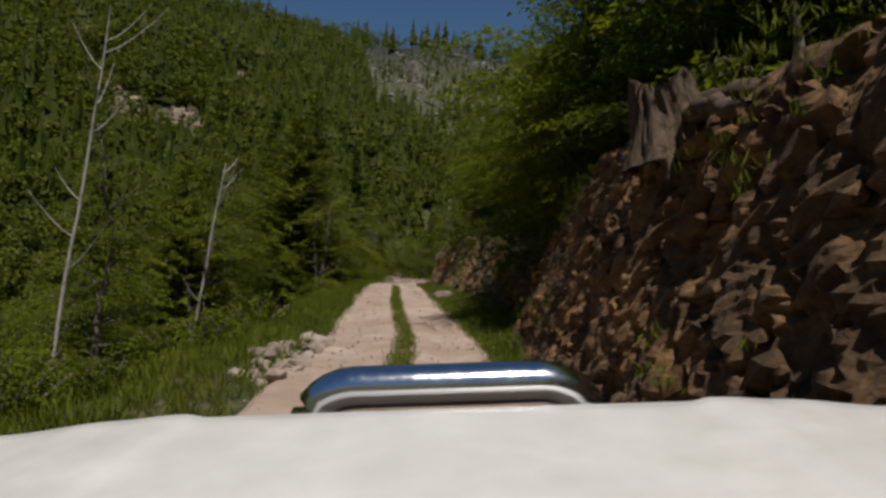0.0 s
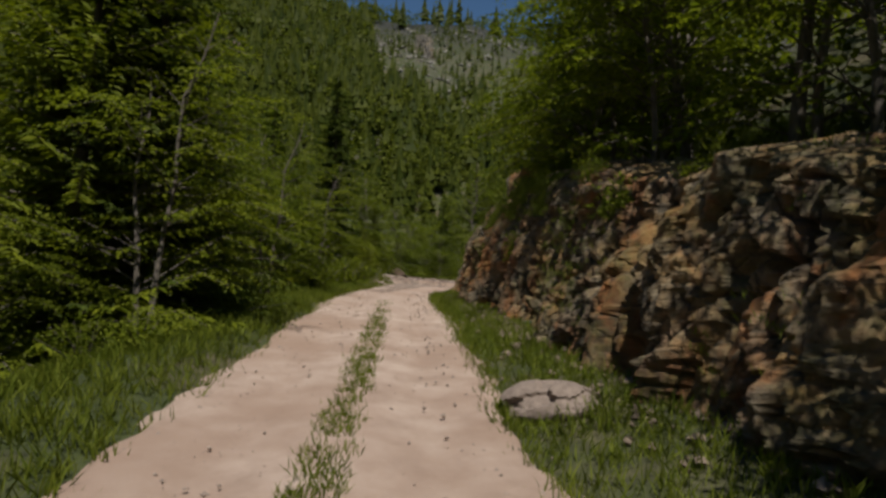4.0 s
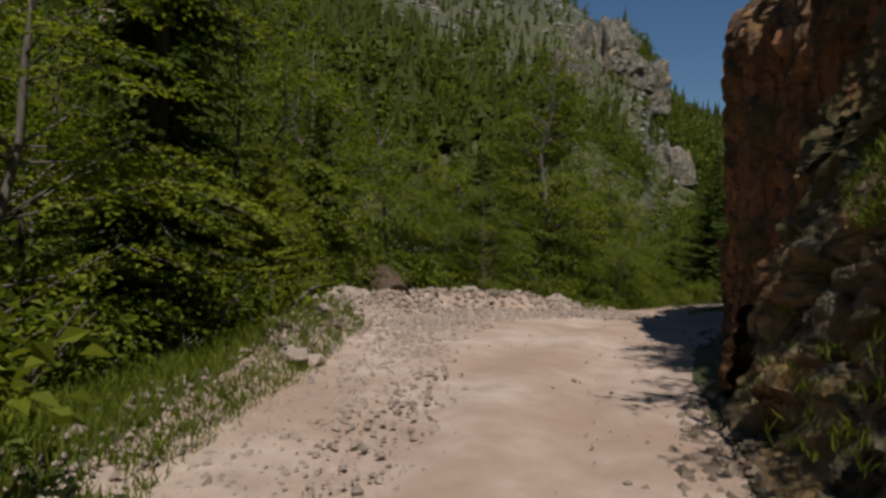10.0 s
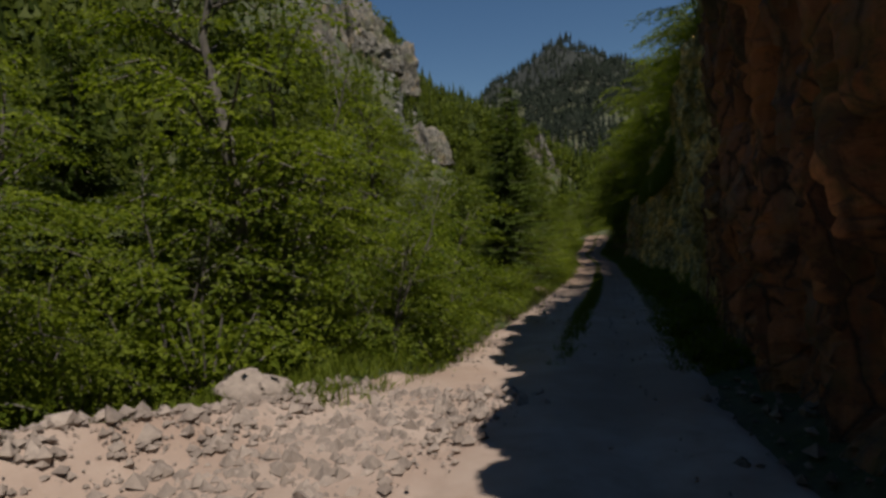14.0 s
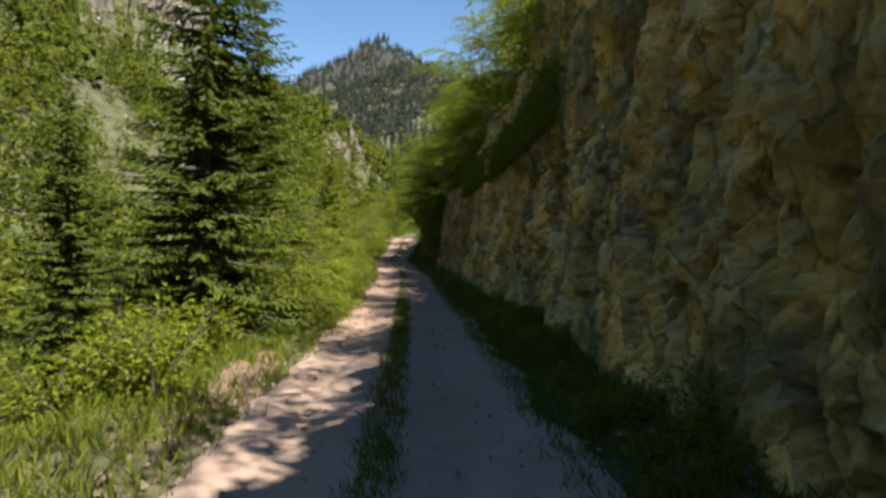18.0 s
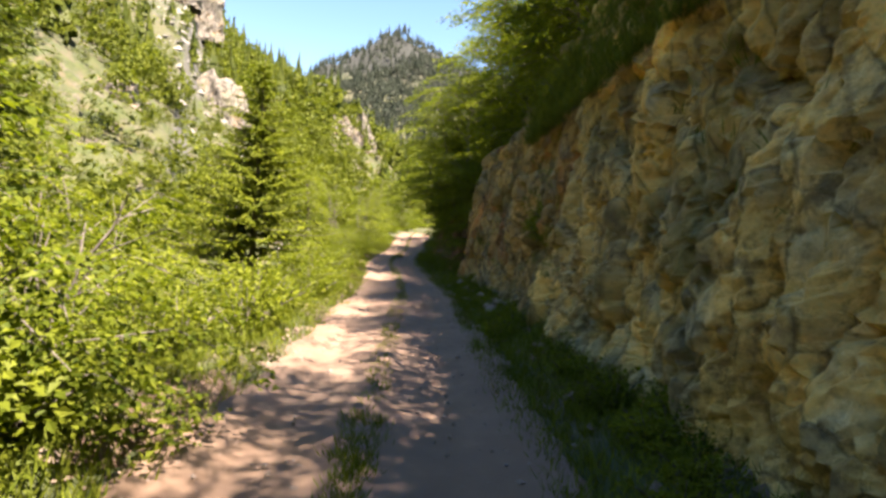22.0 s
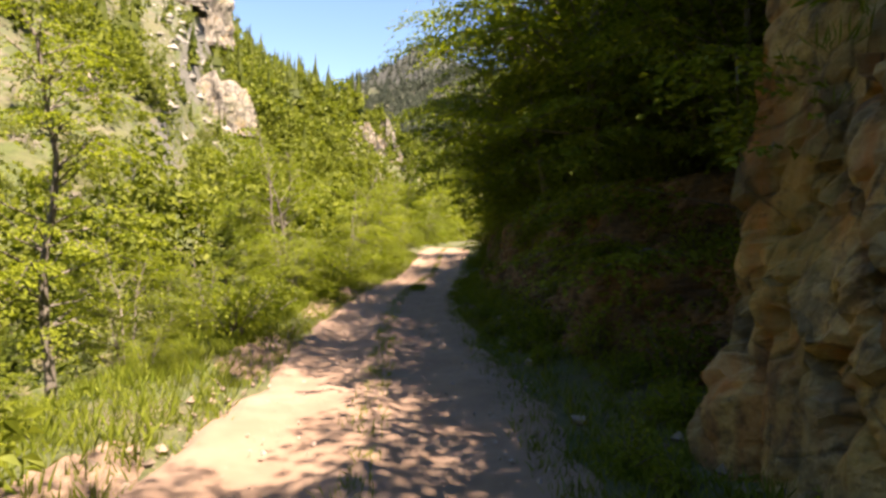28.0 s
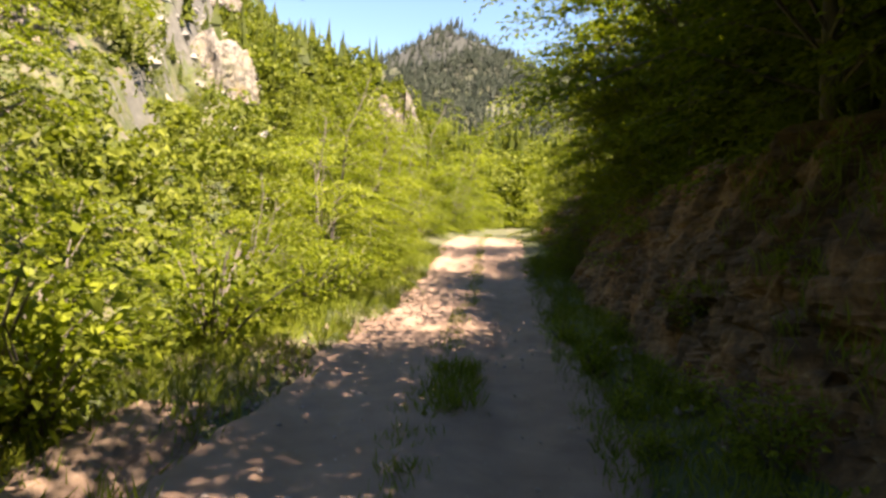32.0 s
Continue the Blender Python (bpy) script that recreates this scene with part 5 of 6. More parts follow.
    base_z = np.where(np.abs(d) < 1.3, at[:, 2] + 0.02, ground_height(at[:, 0], at[:, 1]) - 0.02)
    base_z[-at_face:] = at[-at_face:, 2]
    per = 7
    n = len(at) * per
    root = np.repeat(np.stack([at[:, 0], at[:, 1], base_z], -1), per, 0) + rng.normal(0, 0.05, (n, 3)) * [1, 1, 0]
    way = np.stack([rng.normal(0, 0.45, n), rng.normal(0, 0.45, n), np.ones(n)], -1)
    size = np.repeat(tall, per) * rng.uniform(0.5, 1.5, n)
    lv, lf = leaves(root, way, rng.normal(0, 1, (n, 3)), size, 0.005 + 0.007 * rng.random(n), 0.1)
    tagged(new("verge_grass", tri_mesh("verge_grass", lv, lf, GRASS)), "green grass tufts along the road verges", "grass", kind="stuff")


grass()

# ---- stones ----
def stone_mesh(name, seed, mat, flat=0.7):
    rng = np.random.default_rng(seed)
    bm = bmesh.new()
    # an angular broken lump: the hull of points strewn over a skewed box
    skew = rng.uniform(-0.25, 0.25)
    for k in range(18):
        p = rng.normal(0, 1, 3)
        p = np.sign(p) * np.abs(p / np.linalg.norm(p)) ** 0.8 * 0.55 * rng.uniform(0.72, 1.05)
        bm.verts.new((p[0] * 1.25 + skew * p[2], p[1], p[2] * flat))
    bmesh.ops.convex_hull(bm, input=bm.verts)
    bmesh.ops.delete(bm, geom=[v for v in bm.verts if not v.link_faces], context="VERTS")
    me = bpy.data.meshes.new(name)
    bm.to_mesh(me)
    bm.free()
    me.materials.append(mat)
    return me


LOOSE = [stone_mesh("rock", 50 + k, STONE) for k in range(5)]
EARTHY = [stone_mesh("rock", 60 + k, EARTHY_STONE) for k in range(5)]
stone_rng = np.random.default_rng(61)


def loose_stones(n, s0, s1, d0, d1, small, large, group, label, kinds=LOOSE):
    for k in range(n):
        s, d = stone_rng.uniform(s0, s1), stone_rng.uniform(d0, d1)
        x, y, z = along(s, d)
        z = max(z, on_ground(x, y)) if abs(d) < 1.5 else on_ground(x, y)
        size = small + (large - small) * stone_rng.random() ** 2.5
        ob = new("rock", kinds[k % 5])
        ob.matrix_basis = Matrix.LocRotScale((x, y, z + size * 0.16), Euler(stone_rng.uniform(-0.4, 0.4, 3) + [0, 0, stone_rng.uniform(0, 6)]), (size,) * 3)
        tagged(ob, label, "rock", group)


loose_stones(70, 7.2, 11.2, -2.0, -1.3, 0.1, 0.38, "stones tipped beside the road", "pale angular limestone piece in a roadside heap")
for s0, d0 in ((48, -2.9), (49.5, -3.5), (51, -4.2), (52.5, -4.5), (54, -4.7), (56.5, -3.9), (58.5, -2.9)):
    loose_stones(22, s0, s0 + 2.6, d0 - 0.7, d0 + 0.5, 0.06, 0.34, "stones along the bend", "pale grey limestone lump on the outer edge of the bend")
loose_stones(40, 64, 124, -2.3, -1.5, 0.06, 0.26, "stones on the verge", "earthy stone at the road edge", EARTHY)
loose_stones(40, 20, 120, 1.5, 2.4, 0.06, 0.28, "fallen stones", "fallen stone at the foot of the rock face", EARTHY)

loose_stones(60, 96, 105.5, 2.2, 2.8, 0.10, 0.42, "blocks at the foot of the slab", "grey-brown fallen limestone block at the foot of the rock face", EARTHY)


# ---- outcrops in the stony clearings ----
OUTCROP = [stone_mesh("outcrop", 80 + k, EARTHY_STONE, 1.1) for k in range(4)]
outcrop_rng = np.random.default_rng(83)
for x0, y0, rx, ry in STONY:
    for k in range(20):
        x, y = x0 + rx * outcrop_rng.normal(0, 0.42), y0 + ry * outcrop_rng.normal(0, 0.42)
        size = 1.0 + 2.6 * outcrop_rng.random() ** 2
        ob = new("outcrop", OUTCROP[k % 4])
        ob.matrix_basis = Matrix.LocRotScale((x, y, float(ground_height(np.array([x]), np.array([y]))[0]) + 0.3 * size), Euler(outcrop_rng.uniform(-0.5, 0.5, 3) + [0, 0, outcrop_rng.uniform(0, 6)]), (size,) * 3)
        tagged(ob, "weathered limestone outcrop in a clearing of the far woods", "rock", "outcrops on the far slope")


# ---- earth pushed to the side by the grader ----
def earth_mound(s, d, length, width, high, seed):
    a, q = np.meshgrid(np.linspace(0, 2 * math.pi, 73), np.linspace(0, 1, 25), indexing="ij")
    u, w = length / 2 * q * np.cos(a), width / 2 * q * np.sin(a) * (1 + 0.3 * np.sin(a * 2 + seed))
    p = along(s + u, d + w)
    lump = fbm(u * 2.2 + seed, w * 2.2, 0 * u, 4, seed) * 1.3
    p[..., 2] = np.maximum(ground_height(p[..., 0], p[..., 1]), p[..., 2] - 0.3) + high * (1 - q ** 2) * (0.8 + lump) - 0.08 * q ** 6 + fbm(u * 7, w * 7, 0 * u, 4, seed) * 0.16
    ob = new("earth_mound", tri_mesh("earth_mound", p.reshape(-1, 3), grid_faces(73, 25)[:, ::-1], EARTH_HEAP))
    tagged(ob, "low mound of loose pale brown earth on the road edge", "mound", "earth mounds along the road edge")


for k, (s, d, length, width, high) in enumerate([(75.4, -1.85, 3.8, 0.9, 0.1), (80.5, -1.8, 3.4, 0.8, 0.09), (88.0, -1.8, 3.8, 0.8, 0.1), (106.2, -1.8, 4.0, 0.9, 0.10), (112.0, -1.75, 3.6, 0.9, 0.11), (118.0, -1.8, 4.0, 0.9, 0.13), (121.8, -1.75, 3.4, 1.0, 0.15)]):
    earth_mound(s, d, length, width, high, k + 3)


# ---- gravel and boulders ----
def scattered(name, label, places, sizes, mat, seed, category):
    """Many small angular stones as one heap: squashed eight-sided lumps."""
    rng = np.random.default_rng(seed)
    n = len(places)
    base = np.array([(1, 0, 0), (0, 1, 0), (-1, 0, 0), (0, -1, 0), (0, 0, 1), (0, 0, -1)], float)
    v = base[None] * rng.uniform(0.6, 1.3, (n, 6, 1)) + rng.normal(0, 0.16, (n, 6, 3))
    a = rng.uniform(0, 6.28, n)
    rot = np.stack([np.stack([np.cos(a), -np.sin(a), 0 * a], -1), np.stack([np.sin(a), np.cos(a), 0 * a], -1), np.tile([0, 0, 0.85], (n, 1))], 1)
    v = np.einsum("nij,nkj->nki", rot, v) * sizes[:, None, None] * 0.5 + places[:, None]
    tri = np.array([(0, 1, 4), (1, 2, 4), (2, 3, 4), (3, 0, 4), (1, 0, 5), (2, 1, 5), (3, 2, 5), (0, 3, 5)])
    f = (np.arange(n)[:, None, None] * 6 + tri[None]).reshape(-1, 3)
    return tagged(new(name, tri_mesh(name, v.reshape(-1, 3), f, mat)), label, category, kind="stuff")


def gravel():
    rng = np.random.default_rng(19)
    sets = []
    # strewn over the whole road, thicker along its edges
    s, d = rng.uniform(-2, 135, 9000), rng.uniform(-1, 1, 9000)
    d = np.sign(d) * np.abs(d) ** 0.6
    d = d * np.where(d < 0, np.interp(s, WIDE_S, WIDE_L), np.interp(s, WIDE_S, WIDE_R)) * 1.08
    sets.append((s, d, 0.015 + 0.055 * rng.random(9000) ** 4))
    # rubble along the outside of the bend
    s = rng.uniform(42, 61, 15000)
    d = -np.interp(s, WIDE_S, WIDE_L) - 0.7 + 2.4 * rng.random(15000) ** 1.2 + rng.normal(0, 0.2, 15000)
    sets.append((s, d, (0.02 + 0.17 * rng.random(15000) ** 4.2) * np.interp(s, [44, 49.5, 52.5], [0.4, 0.55, 1.0])))
    # slide of earth and stones on the lower verge and at the foot of the face
    rest = []
    s = rng.uniform(62, 128, 3000)
    rest.append((s, -1.42 - 0.45 * rng.random(3000) ** 1.5, 0.02 + 0.10 * rng.random(3000) ** 4))
    s = rng.uniform(-2, 128, 4200)
    rest.append((s, foot(s)[0] - 0.9 * rng.random(4200) ** 1.6, 0.02 + 0.14 * rng.random(4200) ** 4))
    s = rng.uniform(28, 51, 3000)
    rest.append((s, foot(s)[0] - 0.55 * rng.random(3000) ** 1.2, 0.025 + 0.13 * rng.random(3000) ** 4))
    for name, label, mat, some in (("gravel", "pale angular gravel strewn over the road", STONE, sets), ("rubble", "earthy rubble along verges and under the rock face", EARTHY_STONE, rest)):
        s, d, size = (np.concatenate(a) for a in zip(*some))
        p = along(s, d)
        wide = np.where(d < 0, np.interp(s, WIDE_S, WIDE_L), np.interp(s, WIDE_S, WIDE_R))
        p[:, 2] = np.where(np.abs(d) < wide * 0.93, p[:, 2] + 0.01, ground_height(p[:, 0], p[:, 1]) + 0.03) + size * 0.1
        scattered(name, label, p, size, mat, 20, "gravel")


gravel()


def slope_boulders():
    rng = np.random.default_rng(23)
    n = 16000
    az, r = np.radians(rng.uniform(-60, 22, n)), rng.uniform(110, 265, n)
    x, y = 5 + r * np.sin(az), 55 + r * np.cos(az)
    u, bearing = slope_at(x, y)
    keep = (u > 0.4) & (u < 0.95) & (bearing > -16) & (fbm(x * 0.05, y * 0.05, 0 * x, 4, 44) + 0.5 * fbm(x * 0.2, y * 0.2, 0 * x, 2, 45) > np.where(bearing > -14, -0.03, 0.12))
    x, y = x[keep], y[keep]
    size = 0.4 + 2.6 * rng.random(len(x)) ** 3
    scattered("limestone_scree", "grey limestone blocks on the open far slope", np.stack([x, y, ground_height(x, y)], -1), size, SCREE, 24, "rock")


slope_boulders()


def crag(x, y, wide, deep, high, turn, seed, label):
    """A weathered limestone tower or cliff that stands out of the far slope: fissured columns with a jagged top."""
    around, rows = 120, 40
    a, t = np.meshgrid(np.linspace(0, 2 * math.pi, around + 1), np.linspace(0, 1, rows), indexing="ij")
    c, d = np.cos(a), np.sin(a)
    shape = (1 - 0.42 * t ** 1.4) * (1 - smooth_step(t, 0.88, 1.0))
    vx, vy = np.sign(c) * np.abs(c) ** 0.8 * wide / 2 * shape, np.sign(d) * np.abs(d) ** 0.8 * deep / 2 * shape
    k = 1.6 / wide ** 0.45
    top = high * (0.82 + 0.9 * fbm(vx * k * 0.5 + seed, vy * k * 0.5, 0 * vx, 3, seed))
    vz = t * top
    f1, f2, own = cells(vx * k * 0.6 + seed, vy * k * 0.6, vz * k * 0.14, seed)
    g1, g2, own2 = cells(vx * k * 1.7 + seed, vy * k * 1.7, vz * k * 0.6, seed + 3)
    out = (own - 0.5) * 0.16 * wide + (own2 - 0.5) * 0.07 * wide - 0.06 * wide * np.exp(-((f2 - f1) / 0.09) ** 2) + fbm(vx * k * 2, vy * k * 2, vz * k * 2, 4, seed) * 0.10 * wide
    out = out * (1 - smooth_step(t, 0.9, 1.0))
    v = np.stack([vx + c * out, vy + d * out * deep / wide, vz + (own - 0.5) * 0.25 * high * t + (own2 - 0.5) * 0.1 * high * t], -1)
    v[-1] = v[0]
    ob = new("limestone_crag", tri_mesh("limestone_crag", v.reshape(-1, 3), grid_faces(around + 1, rows)[:, ::-1], PALE_ROCK))
    ob.matrix_basis = Matrix.LocRotScale((x, y, on_ground(x, y) - high * 0.45), Euler((0, 0, radians(turn))), None)
    tagged(ob, label, "crag", "crags of the valley")


crag(108, 236, 11, 8, 19, -30, 3, "pale limestone pinnacle standing out of the wooded slope")
crag(117, 242, 9, 7, 13, -30, 4, "pale limestone outcrop beside a pinnacle")
crag(99, 233, 9, 6, 12, -30, 8, "low pale limestone outcrop on the wooded slope")
crag(48, 258, 32, 20, 25, -12, 5, "tall grey limestone cliff at the end of the ridge")
crag(66, 264, 17, 10, 20, -18, 13, "grey limestone cliff stepping down from the ridge")
crag(31, 232, 15, 9, 17, -10, 6, "grey limestone cliff band below the ridge")
crag(-16, 258, 9, 8, 14, 0, 7, "grey limestone tower on the open slope")
crag(60, 222, 17, 9, 13, -15, 9, "bare pale rock slab on the slope")
crag(33, 178, 8, 5, 5, -15, 10, "bare pale rock slab on the slope")
crag(-60, 190, 14, 8, 8, 20, 11, "grey rock outcrop among the trees")
crag(-42, 175, 12, 7, 7, 10, 12, "grey rock outcrop among the trees")

# ---- stones that stand out of the rock face ----
BLOCKS = {m: [stone_mesh("stone", 80 + k, m, 0.8) for k in range(6)] for m in (ROCK, WORN_SHADED_ROCK, OCHRE_ROCK, EARTH_ROCK)}


def face_stones(parent, n, s0, s1, small, large, top=0.8, mat=ROCK):
    for k in range(n):
        s, t = stone_rng.uniform(s0, s1), stone_rng.uniform(0.02, top)
        b, h, lean = (float(a) for a in foot(s))
        size = small + (large - small) * stone_rng.random() ** 2
        x, y, z = along(s, b + lean * t ** 1.2 + 0.12)
        ob = child("stone", BLOCKS[mat][k % 6], parent)
        ob.matrix_basis = Matrix.LocRotScale((x, y, z + t * h), Euler(stone_rng.uniform(-3, 3, 3)), (size * 1.1, size * 0.75, size))


for k in range(290):
    # flat stones of one slanting bed, bare in the bank
    s, t = 0.5 + 12.5 * stone_rng.random() ** 1.4, stone_rng.uniform(0.03, 0.85)
    b, h, lean = (float(a) for a in foot(s))
    size = 0.13 + 0.26 * stone_rng.random() ** 2
    x, y, z = along(s, b + lean * t ** 1.2 + 0.02)
    ob = child("stone", BLOCKS[EARTH_ROCK][k % 6], bank)
    ob.matrix_basis = Matrix.LocRotScale((x, y, z + t * h), Euler((-0.6 + stone_rng.normal(0, 0.25), stone_rng.normal(0, 0.2), stone_rng.normal(0, 0.2))), (size * 0.6, size * 1.4, size * 0.6))
face_stones(face_low, 130, 18, 49, 0.1, 0.32, 0.8, WORN_SHADED_ROCK)
face_stones(face_high, 230, 66, 93, 0.12, 0.36, 0.6)
face_stones(face_slab, 50, 94, 107, 0.12, 0.34, 0.35, OCHRE_ROCK)
face_stones(face_end, 120, 109, 130, 0.10, 0.40, 0.8, EARTH_ROCK)

# ---- vehicle front, as it stands at the start ----
def lathe(name, profile, mat, sides=28):
    a = np.arange(sides) * 2 * math.pi / sides
    v = np.concatenate([np.stack([np.full(sides, x), r * np.cos(a), r * np.sin(a)], 1) for x, r in profile])
    f = [(i * sides + k, i * sides + (k + 1) % sides, (i + 1) * sides + (k + 1) % sides, (i + 1) * sides + k) for i in range(len(profile) - 1) for k in range(sides)]
    return tri_mesh(name, v, np.array(f), mat, True)


def vehicle():
    car = tagged(new("off_road_vehicle"), "dusty white off-road vehicle front with a chrome bull bar", "vehicle")
    eye = PATH[0][1]
    car.matrix_basis = eye @ Matrix.Rotation(radians(-90), 4, "X") @ Matrix.Rotation(radians(-1.9), 4, "Y")
    nx, ny = 161, 25
    xs, ys = np.linspace(-1.06, 1.06, nx), np.linspace(0.25, 1.36, ny)
    mx, my = np.meshgrid(xs, ys)
    z = -0.332 - 0.006 * (mx / 0.95) ** 2 - 0.02 * smooth_step(np.abs(mx), 0.70, 0.95) - 0.10 * smooth_step(np.abs(mx), 0.95, 1.06) - 0.06 * smooth_step(my, 1.24, 1.36) ** 2 - 0.05 * (1.36 - my)
    z += 0.008 * smooth_step(np.abs(mx), 0.50 + 0.1 * (1.36 - my), 0.545 + 0.1 * (1.36 - my)) - 0.008 * smooth_step(np.abs(mx), 0.56 + 0.1 * (1.36 - my), 0.70 + 0.1 * (1.36 - my))
    child("bonnet", tri_mesh("bonnet", np.stack([mx, my, z], -1).reshape(-1, 3), grid_faces(ny, nx), PAINT, True), car, "dusty white bonnet with two raised edges")
    a = np.linspace(0, math.pi / 2, 8)
    half, r = 0.352, 0.12
    left = np.stack([-half + r - r * np.cos(a), 0 * a + 1.5, -0.462 + r * np.sin(a)], 1)
    bar = np.concatenate([[[-half, 1.5, -0.8]], left, (left * [-1, 1, 1])[::-1], [[half, 1.5, -0.8]]])
    child("bull_bar", tri_mesh("bull_bar", *tube(bar, [0.056] * len(bar), 12), CHROME, True), car, "polished steel tube hoop")
    fr = np.stack([np.meshgrid(xs, [0, 1])[0], np.full((2, nx), 1.36), np.stack([z[-1], np.full(nx, -0.85)])], -1)
    child("grille_panel", tri_mesh("grille_panel", fr.reshape(-1, 3), grid_faces(2, nx), PAINT, True), car)
    bm = bmesh.new()
    bmesh.ops.create_cube(bm, size=1.0, matrix=Matrix.LocRotScale((0, 0.8, -0.86), None, (1.5, 1.04, 0.62)))
    bmesh.ops.bevel(bm, geom=bm.edges[:], offset=0.06, segments=3, affect="EDGES")
    part("body", bm, PAINT, car)
    for side in (-1, 1):
        tyre = child("tyre", lathe("tyre", [(-0.11, 0.24), (-0.115, 0.36), (-0.09, 0.385), (0.09, 0.385), (0.115, 0.36), (0.11, 0.24)], RUBBER), car, "black off-road tyre")
        tyre.matrix_basis = Matrix.Translation((side * 0.87, 0.8, -1.215))
        child("rim", lathe("rim", [(-0.1, 0.24), (-0.02, 0.2), (0.0, 0.06), (0.03, 0.001), (-0.03, 0.001), (-0.05, 0.2), (0.1, 0.24)], CHROME), tyre, "plain steel rim")
    return car


vehicle()


# ---- stump, dead wood and marked stones ----
def stump_tree():
    """A broken root stock that grips the edge of the bank, with roots hanging over it."""
    thing = tagged(new("tree_stump"), "weathered brown tree stump with bare roots on the bank edge", "tree stump")
    x, y, z = along(5.3, 2.55)
    thing.matrix_basis = Matrix.LocRotScale((x, y, z + 2.75), Euler((0, -0.15, 0)), (0.95,) * 3)
    rng = np.random.default_rng(4)
    around, levels = 64, 26
    a = np.linspace(0, 2 * math.pi, around + 1)[:-1]
    ragged = 0.16 * fbm(np.cos(a) * 2.2, np.sin(a) * 2.2, 0 * a, 4, 51) * 2
    rings = []
    for u in np.linspace(0, 1, levels):
        flute = fbm(np.cos(a) * 2.6, np.sin(a) * 2.6, 0 * a + u * 0.7, 4, 52) * 0.36 + fbm(np.cos(a) * 7, np.sin(a) * 7, 0 * a + u * 3.0, 3, 53) * 0.11
        r = 0.28 + 0.26 * (1 - u) ** 2.2 + flute
        rings.append(np.stack([r * np.cos(a) - 0.12 * u, r * np.sin(a), -0.3 + (0.78 + ragged) * u], 1))
    rings.append(rings[-1] * [0.45, 0.45, 1] - [0.05, 0, 0.12])
    v = np.concatenate(rings)
    f = [(i * around + k, i * around + (k + 1) % around, (i + 1) * around + (k + 1) % around, (i + 1) * around + k) for i in range(levels) for k in range(around)]
    child("stock", tri_mesh("stock", v, np.array(f), WOOD), thing, "split brown wood")
    for k, (az, reach, drop) in enumerate([(2.6, 0.35, 1.2), (3.3, 0.3, 0.8), (-1.75, 2.4, 0.3), (-1.5, 1.3, 0.5), (-1.4, 2.7, 0.22), (1.6, 0.6, 0.5), (-2.1, 0.9, 0.7), (0.3, 0.8, 0.1)]):
        q = np.linspace(0, 1, 21)
        line = np.stack([math.cos(az) * reach * q, math.sin(az) * reach * q, 0.12 * (1 - q) - drop * q ** 1.8], 1) + np.cumsum(rng.normal(0, 0.022, (21, 3)), 0)
        knots = 1 + 0.25 * rng.normal(0, 1, 21)
        rv, rf = tube(line, (0.10 * (1 - q) ** 0.8 + 0.015) * np.clip(knots, 0.6, 1.5), 9)
        child("root", tri_mesh("root", rv + rng.normal(0, 0.008, rv.shape), rf, WOOD, True), thing)


def dead_tree(name, s, d, height, lean, seed, label, forks=7):
    thing = tagged(new(name), label, "dead tree")
    x, y, _ = along(s, d)
    thing.matrix_basis = Matrix.Translation((x, y, on_ground(x, y) - 0.1))
    rng = np.random.default_rng(seed)
    q = np.linspace(0, 1, 14)
    line = np.stack([lean[0] * q ** 1.3, lean[1] * q, height * q], 1) + np.cumsum(rng.normal(0, 0.012 * height / 6, (14, 3)), 0)
    child("trunk", tri_mesh("trunk", *tube(line, 0.034 * (1 - q) ** 0.7 * height / 7 + 0.008, 7), BARK_PALE, True), thing, "bare white stem")
    for k in range(forks):
        u = rng.uniform(0.3, 0.97)
        base = np.array([np.interp(u, q, line[:, c]) for c in range(3)])
        az, length = rng.uniform(0, 6.28), rng.uniform(0.4, 1.0) * height * 0.14
        w = np.linspace(0, 1, 5)
        limb = base + np.stack([math.cos(az) * length * w, math.sin(az) * length * w, length * 1.1 * w ** 1.3], 1)
        child("branch", tri_mesh("branch", *tube(limb, 0.016 * (1 - w) + 0.005, 5), BARK_PALE, True), thing)


def fallen_log(x, y):
    thing = tagged(new("fallen_log"), "short brown log end lying on the outer edge of the bend", "log")
    thing.matrix_basis = Matrix.LocRotScale((x, y, on_ground(x, y) + 0.33), Euler((0.35, 0.05, 0.5)), None)
    rng = np.random.default_rng(8)
    q = np.linspace(-0.6, 0.6, 7)
    v, f = tube(np.stack([0 * q, q, 0.02 * np.sin(q * 4)], 1), 0.38 + 0.03 * np.cos(q * 5), 16)
    child("bark", tri_mesh("bark", v + rng.normal(0, 0.012, v.shape), f, WOOD, True), thing)
    for sgn in (-1, 1):
        a = np.linspace(0, 2 * math.pi, 17)[:-1]
        cap = np.concatenate([np.stack([0.37 * np.cos(a), 0 * a + 0.6 * sgn, 0.37 * np.sin(a)], 1), [[0, 0.6 * sgn - 0.03 * sgn, 0]]])
        child("cut_end", tri_mesh("cut_end", cap, np.array([(k, (k + 1) % 16, 16) for k in range(16)]), WOOD), thing, "cracked cut wood")


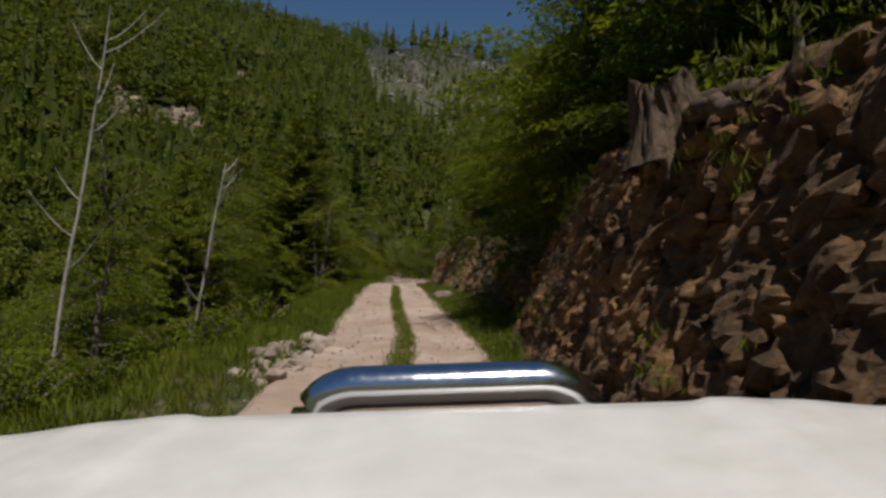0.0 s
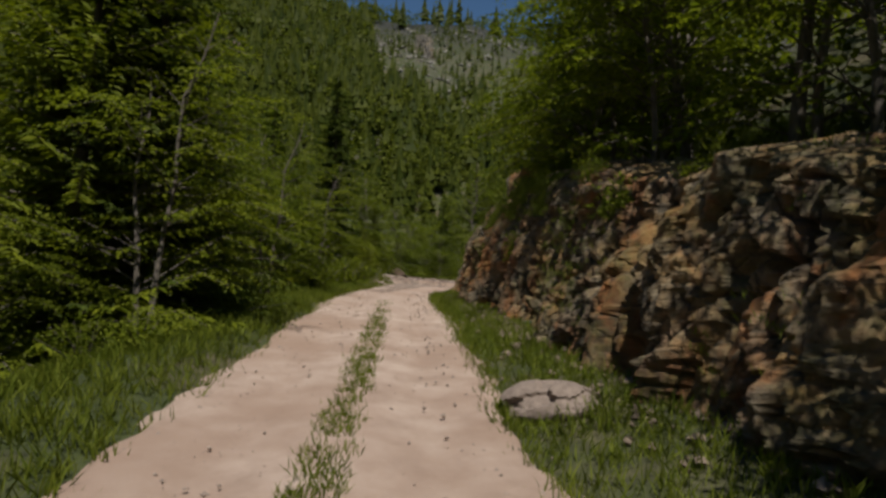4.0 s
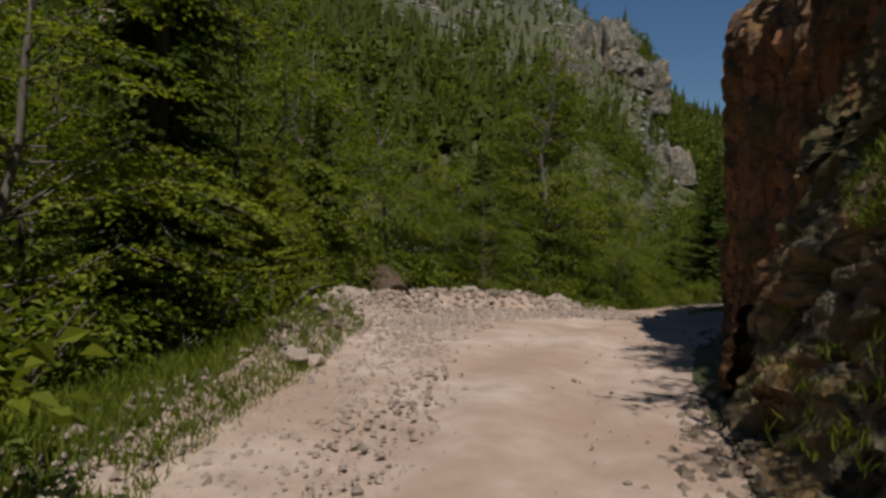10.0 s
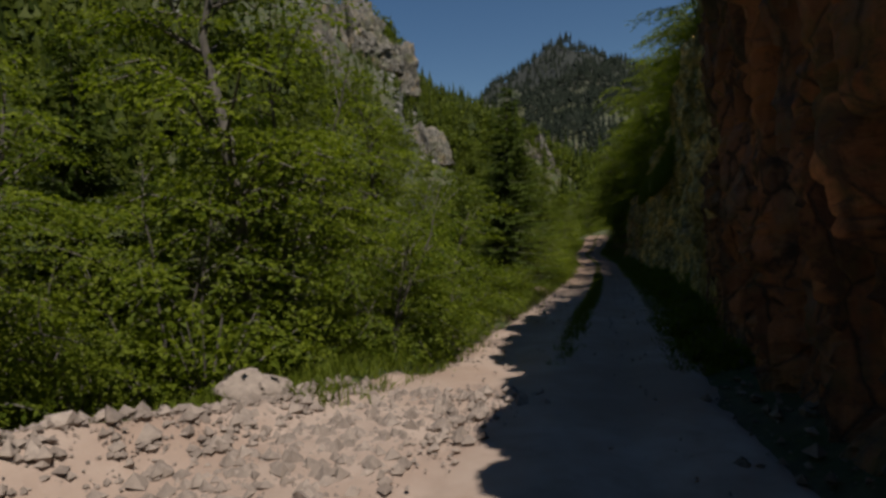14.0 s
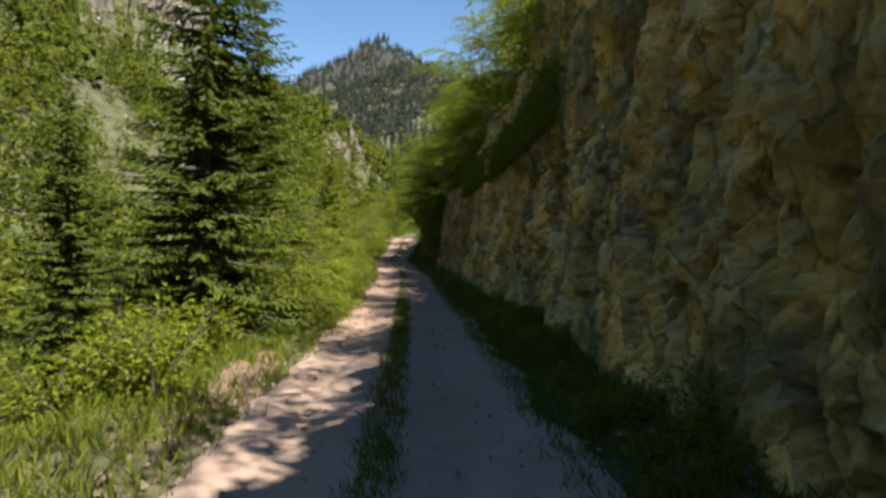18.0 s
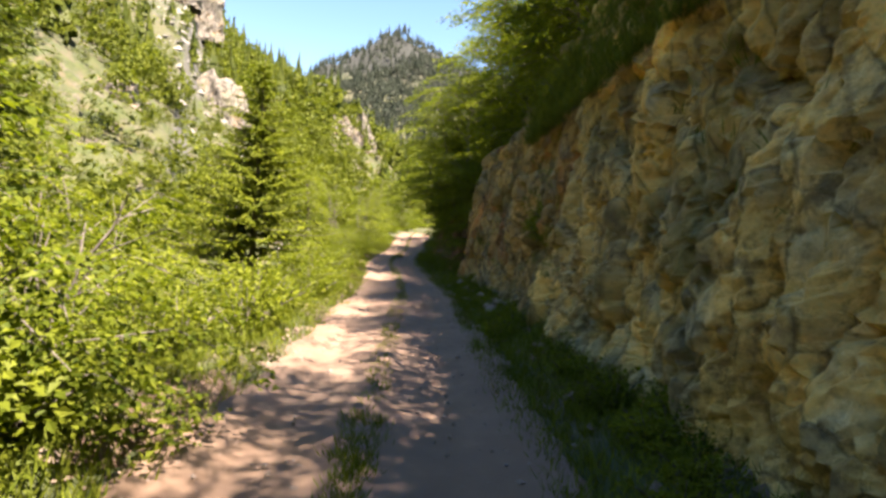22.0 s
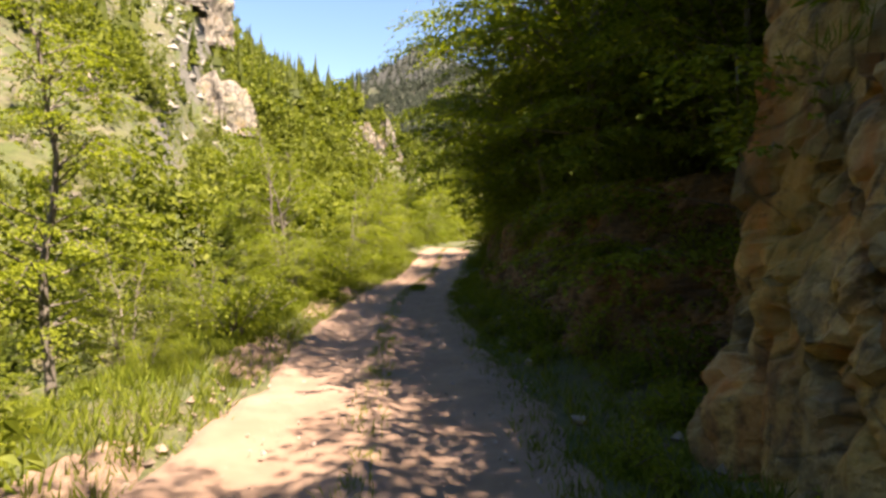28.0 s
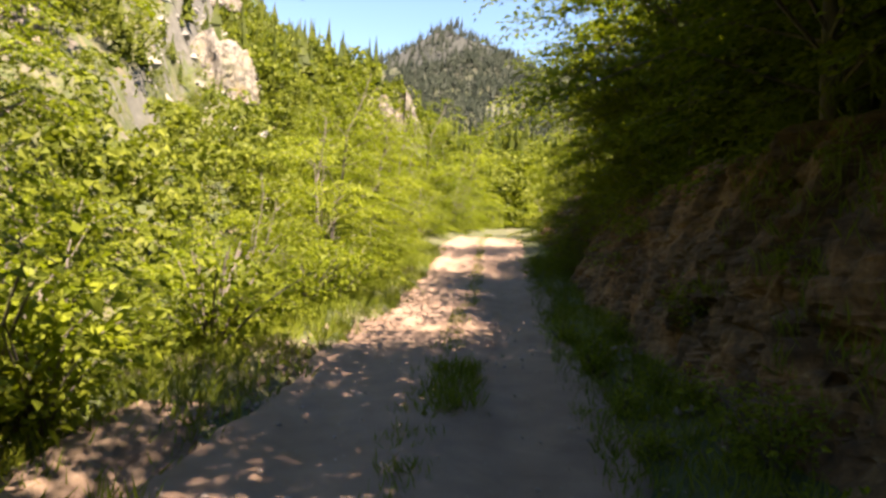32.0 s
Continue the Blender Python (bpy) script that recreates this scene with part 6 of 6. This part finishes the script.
def marked_stone(s, d, size, label, seed, tall=0.6):
    x, y, _ = along(s, d)
    bm = bmesh.new()
    bmesh.ops.create_icosphere(bm, subdivisions=5, radius=0.5)
    v = np.array([p.co for p in bm.verts])
    f = np.array([[p.index for p in q.verts] for q in bm.faces])
    bm.free()
    f1, f2, own, tilt = cells(v[:, 0] * 2.6 + seed, v[:, 1] * 2.6, v[:, 2] * 2.6, seed, True)
    out = (own - 0.5) * 0.22 + tilt * 0.3 + fbm(v[:, 0] * 7, v[:, 1] * 7, v[:, 2] * 7, 4, seed) * 0.10
    v = v * (1 + out[:, None] * 1.1) * [1.25, 1, tall * 1.2]
    ob = new("boulder", tri_mesh("boulder", v, f, STONE))
    ob.matrix_basis = Matrix.LocRotScale((x, y, on_ground(x, y) + size * tall * 0.12), Euler((0, 0.1, seed)), (size,) * 3)
    tagged(ob, label, "boulder")


def fallen_branch(s, d, length, turn, seed, label):
    thing = tagged(new("fallen_branch"), label, "branch")
    x, y, _ = along(s, d)
    thing.matrix_basis = Matrix.LocRotScale((x, y, on_ground(x, y) + 0.06), Euler((0.0, -0.22, turn)), None)
    rng = np.random.default_rng(seed)
    q = np.linspace(0, 1, 9)
    line = np.stack([length * q, 0.12 * length * np.sin(q * 2.5), 0.05 * np.sin(q * 6)], 1) + np.cumsum(rng.normal(0, 0.012, (9, 3)), 0)
    child("limb", tri_mesh("limb", *tube(line, 0.026 * (1 - q) + 0.008, 6), BARK_PALE, True), thing)
    for k in range(5):
        u = rng.uniform(0.25, 0.9)
        base = np.array([np.interp(u, q, line[:, c]) for c in range(3)])
        w = np.linspace(0, 1, 4)
        way = np.array([rng.uniform(0.3, 0.8), rng.uniform(-0.8, 0.8), rng.uniform(0.1, 0.7)]) * length * 0.3
        child("twig", tri_mesh("twig", *tube(base + w[:, None] * way, 0.011 * (1 - w) + 0.003, 5), BARK_PALE, True), thing)


fallen_branch(48.4, -4.6, 1.6, 1.0, 11, "bare pale branch lying at the edge of the bend")
fallen_branch(49.6, -5.2, 1.3, 2.4, 12, "forked dry branch lying under the trees")
fallen_branch(54.9, -5.3, 1.1, 1.9, 13, "short bleached stick leaning beside a log")
marked_stone(119.6, -2.35, 0.26, "small upright pale stone on the road verge", 96, 1.5)
stump_tree()
dead_tree("dead_birch", 14.4, -8.0, 10.5, (0.9, 0.3), 3, "slender dead birch with white bark and few bare branches", 9)
dead_tree("dead_sapling", 10.8, -3.8, 3.6, (0.4, 0.2), 6, "thin bare forked sapling on the slope", 5)
dead_tree("dead_sapling", 36.5, 3.6, 1.7, (-0.9, -0.3), 7, "thin leaning dead sapling over the bank", 3)
dead_tree("dead_sapling", 110.0, -5.0, 2.6, (-0.4, 0.2), 9, "pale bare stems among bushes", 5)
fallen_log(-4.2, 56.0)
marked_stone(24.3, 1.95, 0.75, "smooth pinkish boulder at the edge of the road", 91, 0.5)
marked_stone(57.2, -4.5, 0.9, "grey boulder in the rubble of the bend", 92)
marked_stone(52.6, -4.6, 0.9, "ochre and grey boulder in the rubble of the bend", 93, 0.4)
marked_stone(60.2, -3.2, 0.7, "grey boulder in the rubble of the bend", 94)
